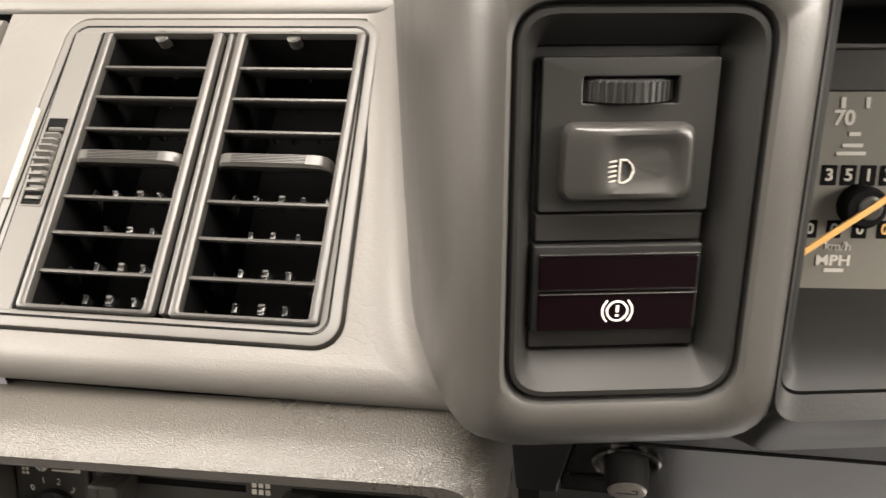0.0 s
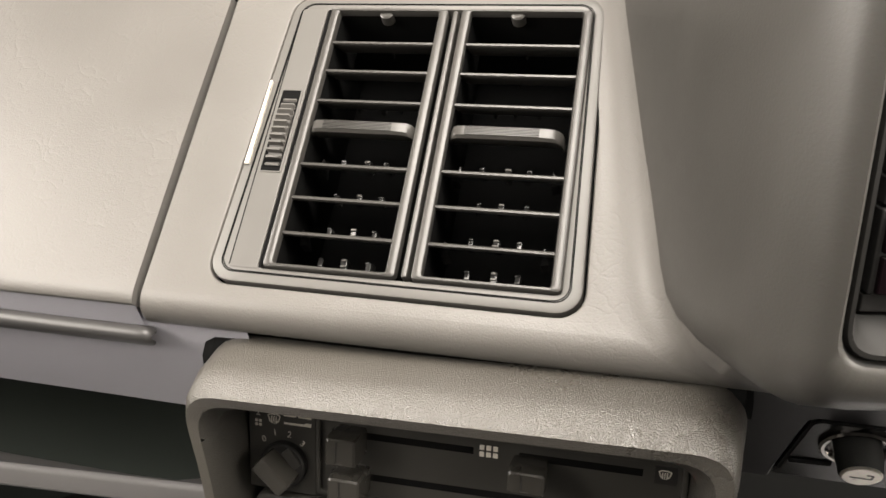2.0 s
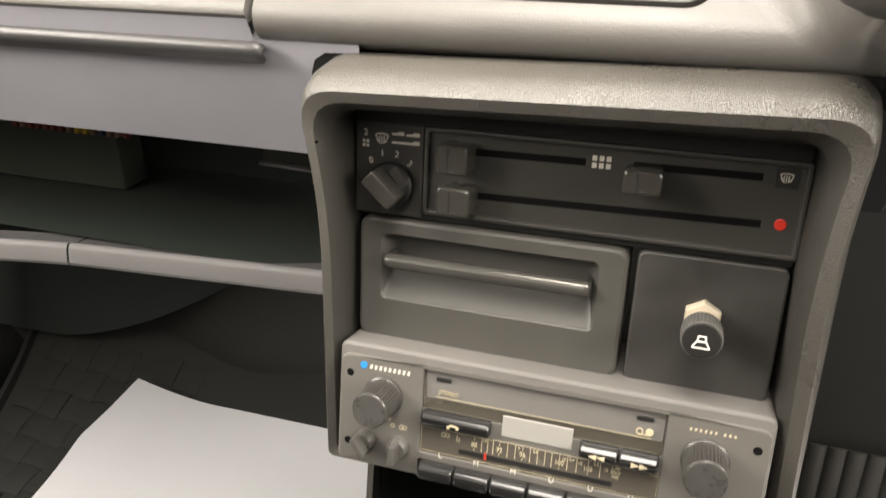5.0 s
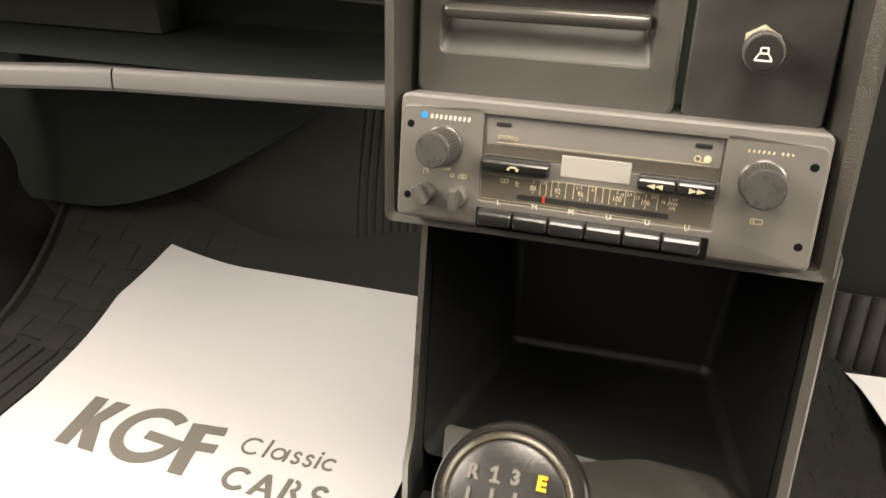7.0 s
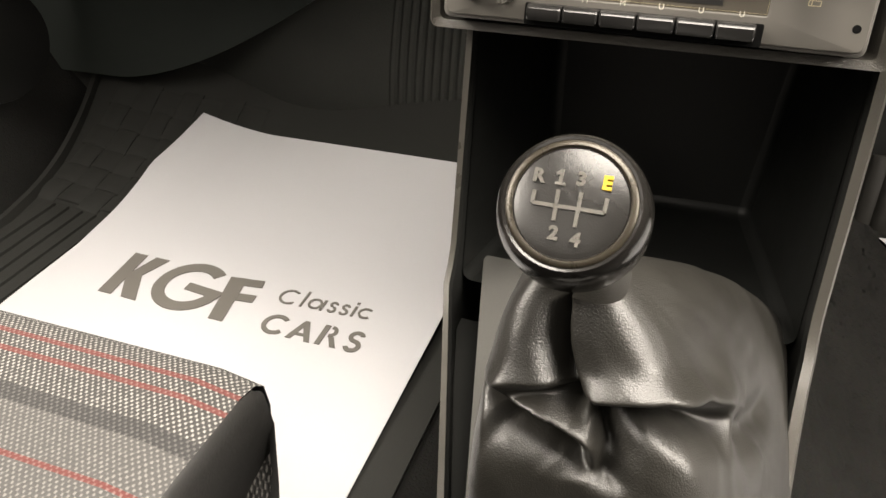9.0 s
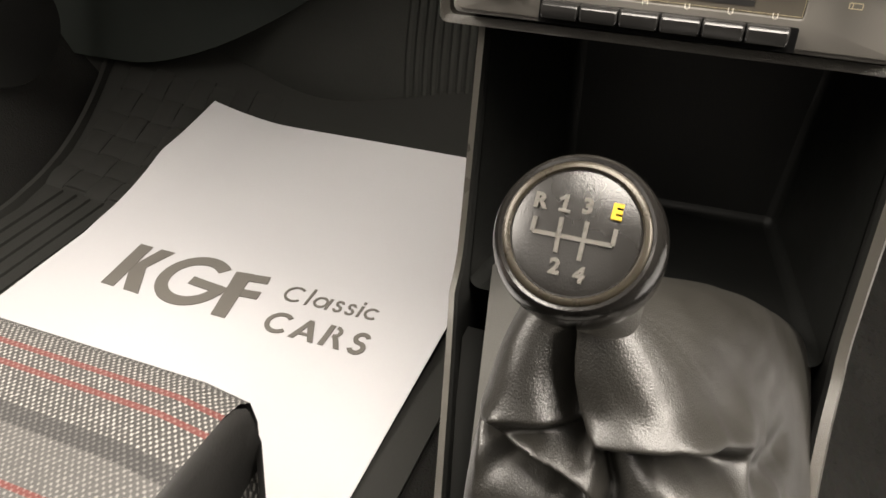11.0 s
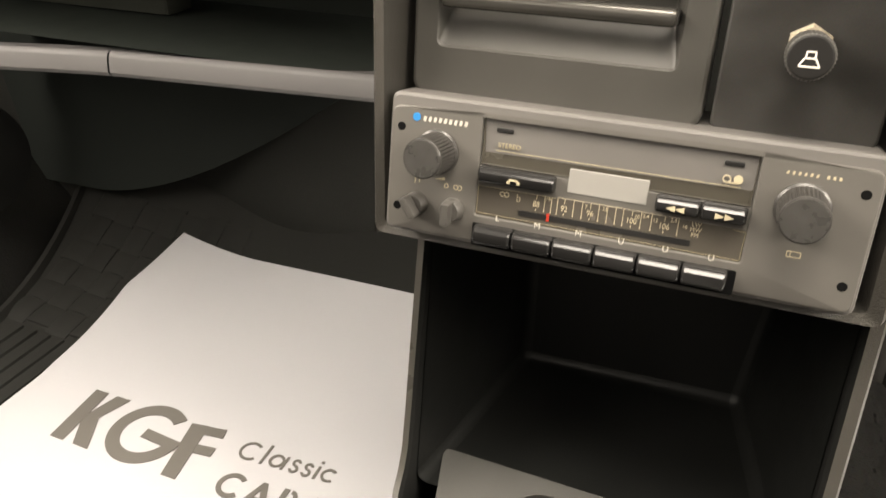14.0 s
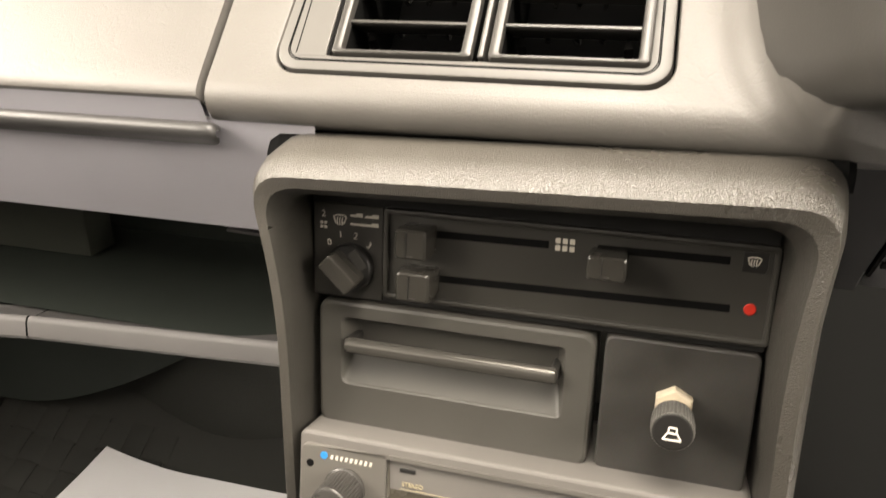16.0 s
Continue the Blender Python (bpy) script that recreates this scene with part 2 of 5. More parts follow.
def bezel(bm, outer, inner, z0, z1, b=0.5, n=5, warp=None):
    """A frame: outer and inner are (cx, cy, w, h, r); warp reshapes the outer outline."""
    def o(d, z):
        cx, cy, w, h, r = outer
        q = rrect(cx, cy, w - 2 * d, h - 2 * d, max(r - d, 0.1), n)
        return lift([warp(*p) for p in q] if warp else q, z)

    def i(d, z):
        cx, cy, w, h, r = inner
        return lift(rrect(cx, cy, w + 2 * d, h + 2 * d, r + d, n), z)
    rings(bm, [o(0, z0), o(0, z1 - b), o(0.3 * b, z1 - 0.3 * b), o(b, z1), i(b, z1), i(0.3 * b, z1 - 0.3 * b), i(0, z1 - b), i(0, z0)], closed=True)
    return bm


def lathe(bm, prof, n=32, c=(0, 0), ribs=0, depth=0.0, rib_rows=()):
    loops = []
    for k, (r, z) in enumerate(prof):
        ring = []
        for i in range(n):
            a = 2 * math.pi * i / n
            rr = r - (depth if ribs and k in rib_rows and (i * ribs * 2 // n) % 2 else 0)
            ring.append((c[0] + rr * math.cos(a), c[1] + rr * math.sin(a), z))
        loops.append(ring)
    rings(bm, loops)
    return bm


def box(bm, c, s, b=0.3):
    return slab(bm, c[0], c[1], s[0], s[1], c[2] - s[2] / 2, c[2] + s[2] / 2, min(b, s[0] / 2.1, s[1] / 2.1), min(b, s[2] / 2.1), 2)


def B():
    return bmesh.new()


def bar(bm, x0, y0, x1, y1, w, z0, z1):
    """A flat printed stroke."""
    d = Vector((x1 - x0, y1 - y0)).normalized()
    nx, ny = -d.y * w / 2, d.x * w / 2
    q = [(x0 + nx, y0 + ny), (x0 - nx, y0 - ny), (x1 - nx, y1 - ny), (x1 + nx, y1 + ny)]
    rings(bm, [lift(q, z0), lift(q, z1)])
    return bm


def stroke(bm, pts, w, z0, z1):
    for a, b in zip(pts, pts[1:]):
        bar(bm, *a, *b, w, z0, z1)
    return bm


def lettering(name, body, size, material, parent, x, y, z, turn=0, thick=0.12, shear=0.0, label="", wide=1.0, offset=0.0):
    cu = bpy.data.curves.new(name, "FONT")
    cu.body, cu.size, cu.extrude, cu.align_x, cu.align_y, cu.shear, cu.resolution_u = body, size, thick, "CENTER", "CENTER", shear, 3
    cu.offset = offset
    tmp = bpy.data.objects.new(name, cu)
    me = bpy.data.meshes.new_from_object(tmp)
    bpy.data.objects.remove(tmp)
    me.name = name
    me.transform(Matrix.Diagonal((0.001 * wide, 0.001, 0.001, 1)))
    me.materials.clear()
    me.materials.append(material)
    ob = new(name, me)
    ob.parent = parent
    ob.matrix_basis = pose(x / 1000, y / 1000, z / 1000, 0, 0, turn)
    return tagged(ob, label)


def sheet(name, xs, f, material, parent=None, nu=40, nv=40, thick=0.0, label=""):
    """A surface from f(u, v) in metres, u and v from 0 to 1, with a thickness below it."""
    bm = bmesh.new()
    g = [[bm.verts.new(f(i / nu, j / nv)) for j in range(nv + 1)] for i in range(nu + 1)]
    for i in range(nu):
        for j in range(nv):
            bm.faces.new((g[i][j], g[i + 1][j], g[i + 1][j + 1], g[i][j + 1]))
    if thick:
        bm.normal_update()
        bmesh.ops.solidify(bm, geom=bm.faces[:], thickness=thick)
    return part(name, bm, material, parent, label, mm=False)


RADIO_AXES = axes((-0.074, 0.2065, 0.3185), (1, 0, 0), (0, math.sin(radians(12)), math.cos(radians(12))))
HEAT_AXES = axes((-0.076, 0.2385, 0.400), (1, 0, 0), (0, math.sin(radians(8)), math.cos(radians(8))))
DASH_AXES = axes((-0.0918, 0.2851, 0.5336), (1, 0.003, 0.0027), (-0.004, 0.6864, 0.7273)) @ Matrix.Scale(1.046, 4)
POD_AXES = axes((0.0609, 0.1799, 0.5615), (0.9782, 0.2074, -0.0062), (-0.0014, 0.0363, 0.9993)) @ Matrix.Scale(1.031, 4)
KNOB_AXES = axes((-0.0701, 0.0360, 0.2997), (1, 0, 0), (0, 1, 1)) @ Matrix.Scale(1.05, 4)
HERE = Matrix.Identity(4)

# ---------------------------------------------------------------- cabin shell
def wall_box(name, x0, x1, y0, y1, z0, z1, material, label, category="wall"):
    bm = bmesh.new()
    rings(bm, [[(x0, y0, z0), (x1, y0, z0), (x1, y1, z0), (x0, y1, z0)], [(x0, y0, z1), (x1, y0, z1), (x1, y1, z1), (x0, y1, z1)]])
    ob = part(name, bm, material, None, mm=False, smooth=0)
    return tagged(ob, label, category, kind="structure")


wall_box("floor", -0.80, 0.80, -1.5, 0.80, -0.03, 0.0, CARPET, "dark grey carpet on the cabin floor", "carpet")
wall_box("wall_north", -0.80, 0.80, 0.80, 0.83, -0.03, 0.72, LINER, "dark bulkhead behind the footwells", "bulkhead")
wall_box("wall_south", -0.80, 0.80, -1.53, -1.5, -0.03, 1.15, SHELL, "plain grey trim at the rear of the cabin")
wall_box("wall_west", -0.83, -0.80, -1.5, 0.80, -0.03, 0.66, SHELL, "plain grey lower door trim, passenger side")
wall_box("wall_east", 0.80, 0.83, -1.5, 0.80, -0.03, 0.66, SHELL, "plain grey lower door trim, driver side")
wall_box("ceiling", -0.83, 0.83, -1.53, -0.22, 1.12, 1.15, SHELL, "plain pale headlining over the cabin", "headlining")

# ---------------------------------------------------------------- dashboard
dash = thing("dashboard", DASH_AXES, "grey vinyl dashboard with sloping vent fascia and switch pod", "dashboard")


def flare(x, y):
    """The vent frame is wider at its foot than at its head."""
    u, w = (x + 86.8) / 142.4, (y + 49.2) / 138.8
    return (x + 4.2 * (1 - u) * w + 1.4 * u * w + 4.6 * u * (1 - w), y - (1 - w) * (1.8 + 0.6 * u))


def dash_fascia():
    """The sloping face with the cut-out for the vents, rolled over at its lower edge."""
    bm = bmesh.new()
    n = 6
    inner = (-15.6, 20.2, 144.2, 140.6, 10)
    def i(d, z):
        cx, cy, w, h, r = inner
        return lift([flare(*p) for p in rrect(cx, cy, w + 2 * d, h + 2 * d, r + d, n)], z)
    outer = [(76, 93)] * (n + 1) + [(-113.5, 93)] * (n + 1) + [(-113.5, -58)] * (n + 1) + [(98, -58)] * (n + 1)
    rings(bm, [i(0, -14), i(0, -1.2), i(0.5, -0.3), i(1.6, 0), lift(outer, 0)], cap0=False, cap1=False)
    bmesh.ops.remove_doubles(bm, verts=bm.verts, dist=0.01)
    return bm


part("fascia", dash_fascia(), DASH, dash, "grey grained vinyl fascia")


def strip(name, prof, us, material, parent, label="", skew=0.0, mm=True):
    """A profile (v, w) swept along u; open at both ends."""
    bm = bmesh.new()
    rows = [[bm.verts.new((u, v, w + skew * u)) for v, w in prof] for u in us]
    for a, b in zip(rows, rows[1:]):
        for k in range(len(prof) - 1):
            bm.faces.new((a[k], a[k + 1], b[k + 1], b[k]))
    return part(name, bm, material, parent, label, mm=mm)


roll = [(-58, 0)] + [(-58 - 10 * math.sin(radians(a)), -10 + 10 * math.cos(radians(a))) for a in range(10, 120, 10)] + [(-62, -30), (-50, -60)]
strip("fascia_roll", roll, (-113.5, -60, 0, 60, 150), DASH, dash)
# the fascia curves up into the side of the switch pod
bm = B()
SWEEP = (
    ((53, 93, 0), (61.4, 93, 0), (64.2, 93, 16), (68.5, 93, 31)),
    ((58.0, 60, 0), (67.0, 60, 0), (69.7, 60, 16), (74.0, 60, 31)),
    ((61.5, 30, 0), (72.1, 30, 0), (74.5, 30, 16), (79.2, 30, 31)),
    ((65.0, 0, 0), (77.2, 0, 0), (79.8, 0, 16), (84.5, 0, 31)),
    ((66.5, -15, 0), (79.7, -15, 0), (82.5, -15, 16), (87.2, -15, 31)),
    ((68.5, -31, 0), (82.4, -30, 0), (85.1, -30, 16), (90.0, -30, 31)),
    ((71.5, -43, 0), (85.0, -40, 0), (87.0, -40, 16), (92.0, -40, 31)),
    ((75.5, -52, 0), (88.0, -47, 0), (89.2, -47, 16), (94.0, -47, 31)),
    ((81.0, -58, 0), (91.5, -53, 0), (91.7, -53.8, 16), (96.0, -53.5, 31)),
    ((87.5, -62.5, -0.9), (95.5, -58.8, 0), (94.6, -59.2, 16), (98.5, -58.5, 31)),
    ((95.5, -66, -4), (100, -63, -2), (97.8, -63.4, 16), (101.5, -62.5, 31)),
    ((104, -67.8, -8), (107, -66.3, -6), (103.3, -67.2, 16), (106, -65.5, 31)),
    ((114, -68, -10), (114, -68, -8), (110.5, -69.6, 16), (113, -67.5, 31)),
    ((142, -68.5, -12), (142, -68.5, -11), (140, -69.6, 0), (142, -69, 6)))
SWEEP = tuple(((F[0] - 2.5 + 1.5 * k / 12, F[1], F[2]), (C[0] + 3 - k / 4, C[1], C[2]), (E[0] + 4 - k / 3, E[1], E[2] + 5 - max(0, k - 3) * 1.5), (T[0] + 3 - k / 4, T[1], T[2] + 6 - max(0, k - 3) * 2.2)) for k, (F, C, E, T) in enumerate(SWEEP))
rows = []
for F, C, E, T in SWEEP:
    row = []
    for k in range(13):
        q = k / 12
        row.append(tuple(F[i] * (1 - q) ** 2 + 2 * C[i] * q * (1 - q) + E[i] * q * q for i in range(3)))
    # a short wall, then on under the skin of the pod
    row += [T, (T[0] + 5, T[1] + 3, T[2] + 2), (T[0] + 20, T[1] + 10, T[2] + 3)]
    rows.append(row)
# rounder between the rows
fine_rows = []
for i in range(len(rows) - 1):
    p = [rows[max(i - 1, 0)], rows[i], rows[i + 1], rows[min(i + 2, len(rows) - 1)]]
    for k in range(4):
        q = k / 4
        fine_rows.append([tuple(0.5 * (2 * p[1][j][c] + (p[2][j][c] - p[0][j][c]) * q + (2 * p[0][j][c] - 5 * p[1][j][c] + 4 * p[2][j][c] - p[3][j][c]) * q * q + (3 * p[1][j][c] - p[0][j][c] - 3 * p[2][j][c] + p[3][j][c]) * q ** 3) for c in range(3)) for j in range(len(rows[0]))])
fine_rows.append(rows[-1])
rows = [[bm.verts.new((u, v, w + 0.08)) for u, v, w in row] for row in fine_rows]
for a, b in zip(rows, rows[1:]):
    for k in range(len(rows[0]) - 1):
        bm.faces.new((a[k], a[k + 1], b[k + 1], b[k]))
part("fascia_sweep", bm, DASH, dash)
strip("top_pad", [(93, -6), (94, 0), (95.5, 1.6), (100, 2.2), (125, -2), (160, -24), (330, -260), (420, -440)], (-640, -300, -100, 60, 118, 500), DASH, dash, "grey padded dashboard top")
strip("top_groove", [(93, 0), (93, -7), (94, -6)], (-640, 100), VOID, dash)

# glovebox lid, its own thing in the dash
glove = thing("glovebox_lid", DASH_AXES, "closed grey vinyl glovebox lid with a long finger lip", "glovebox")
lid = [(90.5, -8), (90.5, -1.5), (89.5, 0), (86, 0.3), (10, 1.2), (-52, 0.7), (-59, 0.4), (-62.6, -0.3), (-64.0, -1.7), (-64.1, -4.0)]
us = (-600, -420, -250, -140, -120, -117)
strip("lid_panel", lid, us, DASH, glove)
strip("lid_face", [(-64.1, -4.0), (-65.2, -6.5), (-69.2, -14.5)], us, DASHLOW, glove, "lavender grey face under the lid edge")
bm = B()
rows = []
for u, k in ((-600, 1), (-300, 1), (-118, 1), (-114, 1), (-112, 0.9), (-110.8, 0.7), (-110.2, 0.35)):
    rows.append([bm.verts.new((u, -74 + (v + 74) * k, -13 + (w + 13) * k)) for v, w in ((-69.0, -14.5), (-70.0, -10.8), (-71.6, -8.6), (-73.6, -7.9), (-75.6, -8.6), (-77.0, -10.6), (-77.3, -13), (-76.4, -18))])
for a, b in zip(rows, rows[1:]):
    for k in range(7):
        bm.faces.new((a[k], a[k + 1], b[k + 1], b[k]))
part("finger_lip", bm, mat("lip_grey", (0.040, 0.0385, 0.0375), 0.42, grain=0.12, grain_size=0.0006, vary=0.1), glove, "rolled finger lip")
bm = B()
rings(bm, [[(-117, v, w) for v, w in lid], [(-116.9, v, w - 12) for v, w in lid]], False, False)
part("lid_edge", bm, DASH, glove)
bm = B()
box(bm, (-115.2, 14, -10), (3.4, 156, 6), 0.2)
part("gap_filler", bm, VOID, dash)

# lower dash panels, left and right of the console
low = thing("lower_dash_panel", HERE, "lavender grey plastic lower dash panel beside the console", "dash panel")


def swept(name, prof, xs, material, parent, label="", bend=None):
    """A profile (y, z) in metres swept along x."""
    bm = bmesh.new()
    rows = []
    for x in xs:
        d = bend(x) if bend else 0
        rows.append([bm.verts.new((x, y + d, z + (0.0008 + 0.015 * (x + 0.26) if bend else 0))) for y, z in prof])
    for a, b in zip(rows, rows[1:]):
        for k in range(len(prof) - 1):
            bm.faces.new((a[k], a[k + 1], b[k + 1], b[k]))
    return part(name, bm, material, parent, label, mm=False)


swept("panel_face", [(0.275, 0.4830), (0.2490, 0.4775), (0.2462, 0.4735), (0.2472, 0.468), (0.2560, 0.445), (0.2745, 0.4150)], (-0.70, -0.45, -0.30, -0.20, -0.165), DASHLOW, low)
swept("rolled_edge", [(0.2745, 0.4150), (0.2765, 0.4115), (0.281, 0.4105), (0.34, 0.420)], (-0.70, -0.45, -0.30, -0.20, -0.165), DASHLOW, low)
# The right panel's colour includes the shade of the pod above it.
lowr = thing("lower_dash_panel", HERE, "mauve plastic lower dash panel, darkened for the shade under the switch pod", "dash panel")
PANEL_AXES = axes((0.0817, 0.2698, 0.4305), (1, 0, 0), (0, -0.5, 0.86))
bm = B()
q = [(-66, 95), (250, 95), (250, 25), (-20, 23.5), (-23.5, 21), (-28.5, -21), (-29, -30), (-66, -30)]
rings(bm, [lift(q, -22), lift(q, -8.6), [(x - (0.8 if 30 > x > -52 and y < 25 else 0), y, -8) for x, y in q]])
part("panel_face", bm, MAUVE_SHADED, lowr, smooth=25, at=PANEL_AXES)
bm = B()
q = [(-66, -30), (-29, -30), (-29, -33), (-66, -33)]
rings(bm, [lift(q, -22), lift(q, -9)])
part("bottom_edge", bm, MAUVE_SHADED, lowr, at=PANEL_AXES)
# parcel shelf
shelf = thing("parcel_shelf", HERE, "black open parcel shelf with a grey rolled front lip", "shelf")


def shelf_bend(x):
    return 0.06 * (x + 0.26) - 0.009 - (0.25 * (-0.42 - x) ** 1.4 if x < -0.42 else 0)


lip = [(0.372, 0.3035), (0.3545, 0.3050), (0.3525, 0.3068), (0.3500, 0.3078), (0.3480, 0.3070), (0.3462, 0.3040), (0.3445, 0.2945), (0.3465, 0.2915), (0.352, 0.2905)]
LIP = mat("shelf_lip_grey", (0.172, 0.165, 0.163), 0.5, grain=0.15, grain_size=0.0008, vary=0.08)
swept("shelf_lip", lip, [-0.4285 + 0.0195 * k for k in range(13)] + [-0.175], LIP, shelf, "grey plastic lip", shelf_bend)
swept("shelf_lip", lip, [-0.70 + 0.027 * k for k in range(11)], LIP, shelf, "grey plastic lip", shelf_bend)
swept("shelf_floor", [(0.342, 0.3055), (0.50, 0.300), (0.50, 0.43), (0.34, 0.432)], (-0.70, -0.42, -0.40, -0.165), SHELFBLACK, shelf)
bm = B()
rings(bm, [[(-0.72, 0.30, 0.28), (-0.70, 0.30, 0.28), (-0.70, 0.52, 0.28), (-0.72, 0.52, 0.28)], [(-0.72, 0.30, 0.45), (-0.70, 0.30, 0.45), (-0.70, 0.52, 0.45), (-0.72, 0.52, 0.45)]])
part("shelf_end", bm, BLACK, shelf, mm=False)

# ---------------------------------------------------------------- centre vents
vent = thing("air_vent", DASH_AXES, "twin black plastic air vent with slats and grooved tabs", "air vent")
bm = B()
bezel(bm, (-15.6, 20.2, 142.4, 138.8, 9.4), (-7.0, 19, 118.5, 127.0, 2.5), -9, 0.9, 0.9, 6, flare)
part("frame", bm, FRAME, vent, "grey plastic vent frame")
bm = B()
bezel(bm, (-15.6, 20.2, 147, 143, 11), (-15.6, 20.2, 134, 130, 8), -9, -6, 0.3, 6, flare)
part("edge_gap", bm, VOID, vent, "black gap round the frame")
bm = B()
for d in (0.0, 1.0):
    loop = [flare(*p) for p in rrect(-15.6, 20.2, 134.2 - d, 130.8 - d, 6, 6)]
    stroke(bm, loop + loop[:1], 0.45, 0.5, 0.98)
part("frame_groove", bm, VOID, vent, "fine dark groove")
bm = B()
slab(bm, -72.2, 18.5, 12.0, 127.2, 0.6, 1.15, 0.5, 0.3)
part("side_strip", bm, FRAME, vent)
bm = B()
bar(bm, -78.5, -44, -78.5, 82, 0.5, 0.5, 0.95)
part("strip_groove", bm, VOID, vent)
bm = B()
bar(bm, -65.2, -44.5, -65.2, 82, 1.2, 0.5, 0.97)
part("strip_groove", bm, VOID, vent)
for cx, wide in ((-36.6, 0.0), (24.6, 2.0)):
    bm = B()
    bezel(bm, (cx, 18.6, 54.2 + wide, 125.8, 1.5), (cx, 18.8, 46.0 + wide, 122.3, 1.0), -0.6, 3.0, 1.3, 3)
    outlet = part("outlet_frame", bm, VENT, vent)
    # Walls behind the front ridge are blackened to hold the outlet's shade.
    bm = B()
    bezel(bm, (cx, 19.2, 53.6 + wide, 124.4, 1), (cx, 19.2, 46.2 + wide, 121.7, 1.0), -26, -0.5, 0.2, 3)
    part("inner_wall", bm, VOID, outlet, "inner wall, blackened for the shade inside")
bm = B()
box(bm, (-6.4, 19, -3.0), (2.2, 125, 9.5), 0.7)
part("divider", bm, VENT, vent)
# Duct, back and gap are near-black, for the shade behind the slats.
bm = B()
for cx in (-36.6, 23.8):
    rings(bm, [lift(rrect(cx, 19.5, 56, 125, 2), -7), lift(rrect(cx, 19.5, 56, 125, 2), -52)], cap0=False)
part("duct", bm, VOID, vent, "duct behind the slats, blackened for its shade")
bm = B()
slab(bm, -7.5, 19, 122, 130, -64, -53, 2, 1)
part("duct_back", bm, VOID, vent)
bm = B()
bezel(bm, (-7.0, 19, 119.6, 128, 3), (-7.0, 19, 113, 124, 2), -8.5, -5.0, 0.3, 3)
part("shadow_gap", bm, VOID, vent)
rs = random.Random(11)
slat = None
for cx in (-36.6, 23.8):
    for v in (64.4, 49.3, 34, 2.8, -12.7, -28.6):
        bm = B()
        if slat is None:
            prof = [(0.8, 0.4), (0.2, 1.0), (-0.6, 0.9), (-0.9, 0.3), (-0.6, -1.5), (5.2, -13.6), (6.0, -13.6), (1.0, -1.5)]
            rings(bm, [[(u, a, w) for a, w in prof] for u in (-23.6, 24.6)])
            slat = part("slat", bm, VENT, vent, at=pose(cx / 1000, v / 1000, 0))
        else:
            bm.free()
            twin(slat, "slat", pose(cx / 1000, v / 1000, 0))
    bm = B()
    prof = [(2.6, 0), (3.0, 2.2), (2.2, 3.6), (-1.8, 3.6), (-2.8, 2.4), (-2.6, 0.2), (3.0, -12), (5.4, -12)]
    loops = []
    for u, sc, d in ((-22.8, 0.85, -4), (-21.4, 0.95, -1.2), (-19.5, 1, -0.2), (-17, 1, 0), (15, 1, 0), (18.5, 1, -0.3), (20.8, 0.98, -1.4), (22.2, 0.92, -3.4), (22.9, 0.8, -7)):
        loops.append([(u, a * sc, w + d if w > -5 else w) for a, w in prof])
    rings(bm, loops)
    tab = part("tab", bm, VENT, vent, "grooved grey tab", at=pose(cx / 1000, 0.0202, 0))
    for k in range(6):
        bm = B()
        box(bm, (-1.6, 1.75 - k * 0.68, 3.62), (30, 0.24, 0.22), 0.05)
        part("groove", bm, VOID, tab)
    # small stems standing on the slats, linking them to the upright vanes behind
    for v, many, big in ((70.6, False, 0.7), (55.8, False, 0.8), (40.6, True, 0.9), (10.0, True, 1.35), (-5.8, True, 1.1), (-21.6, True, 1.2), (-35.4, True, 1.3)):
        for j, u in enumerate((-9.5, 0.5, 10)):
            if j != 1 and not many:
                continue
            k = big * (1.0 if j == 1 else 0.85)
            bm = B()
            box(bm, (0, 0, -2), (2.0 * k, 3.4 * k, 5), 0.4)
            link = part("vane_link", bm, GLOSS, vent, "glossy black stem", at=pose((cx + u + rs.uniform(-0.8, 0.8)) / 1000, v / 1000, -0.0125, rs.uniform(-8, 8), rs.uniform(-12, 12), 0))
            bm = B()
            box(bm, (0, 1.3 * k, 0.9), (1.8 * k, 0.8 * k, 0.8), 0.25)
            part("pin", bm, FRAME if j == 1 else GLOSS, link)
            if j == 1 and big > 1:
                bm = B()
                box(bm, (0, -0.6 * k, 0.9), (1.7 * k, 0.6 * k, 0.8), 0.2)
                part("pin", bm, FRAME, link)
    for j, u in enumerate((-20, 19.5)):
        for v in (-40, -25, 9):
            bm = B()
            rings(bm, [[(-1.6, -3.5, 0), (1.6, -3.5, 0), (0.4, 3.5, 0)], [(-1.6, -3.5, -7), (1.6, -3.5, -7), (0.4, 3.5, -7)]])
            part("vane", bm, GLOSS, vent, "glossy black vane end", smooth=0, at=pose((cx + u) / 1000, v / 1000, -0.012, 0, 0, rs.uniform(-20, 20)))
# thumb wheel and its window
bm = B()
slab(bm, -72.3, 18.0, 8.6, 39.6, 0.6, 1.4, 0.4, 0.1)
part("wheel_well", bm, VOID, vent)
bm = B()
bezel(bm, (-72.3, 18.0, 10.0, 41, 0.8), (-72.3, 18.0, 8.6, 39.6, 0.5), 0.9, 1.6, 0.25, 2)
part("wheel_window", bm, FRAME, vent)
bm = B()
n = 76 * 4
loops = []
for x, r in ((-3.4, 39.0), (-2.9, 40), (2.9, 40), (3.4, 39.0)):
    loops.append([(x, (r - (2.4 if i % 4 > 1 else 0)) * math.sin(2 * math.pi * i / n), (r - (2.4 if i % 4 > 1 else 0)) * math.cos(2 * math.pi * i / n)) for i in range(n)])
rings(bm, loops)
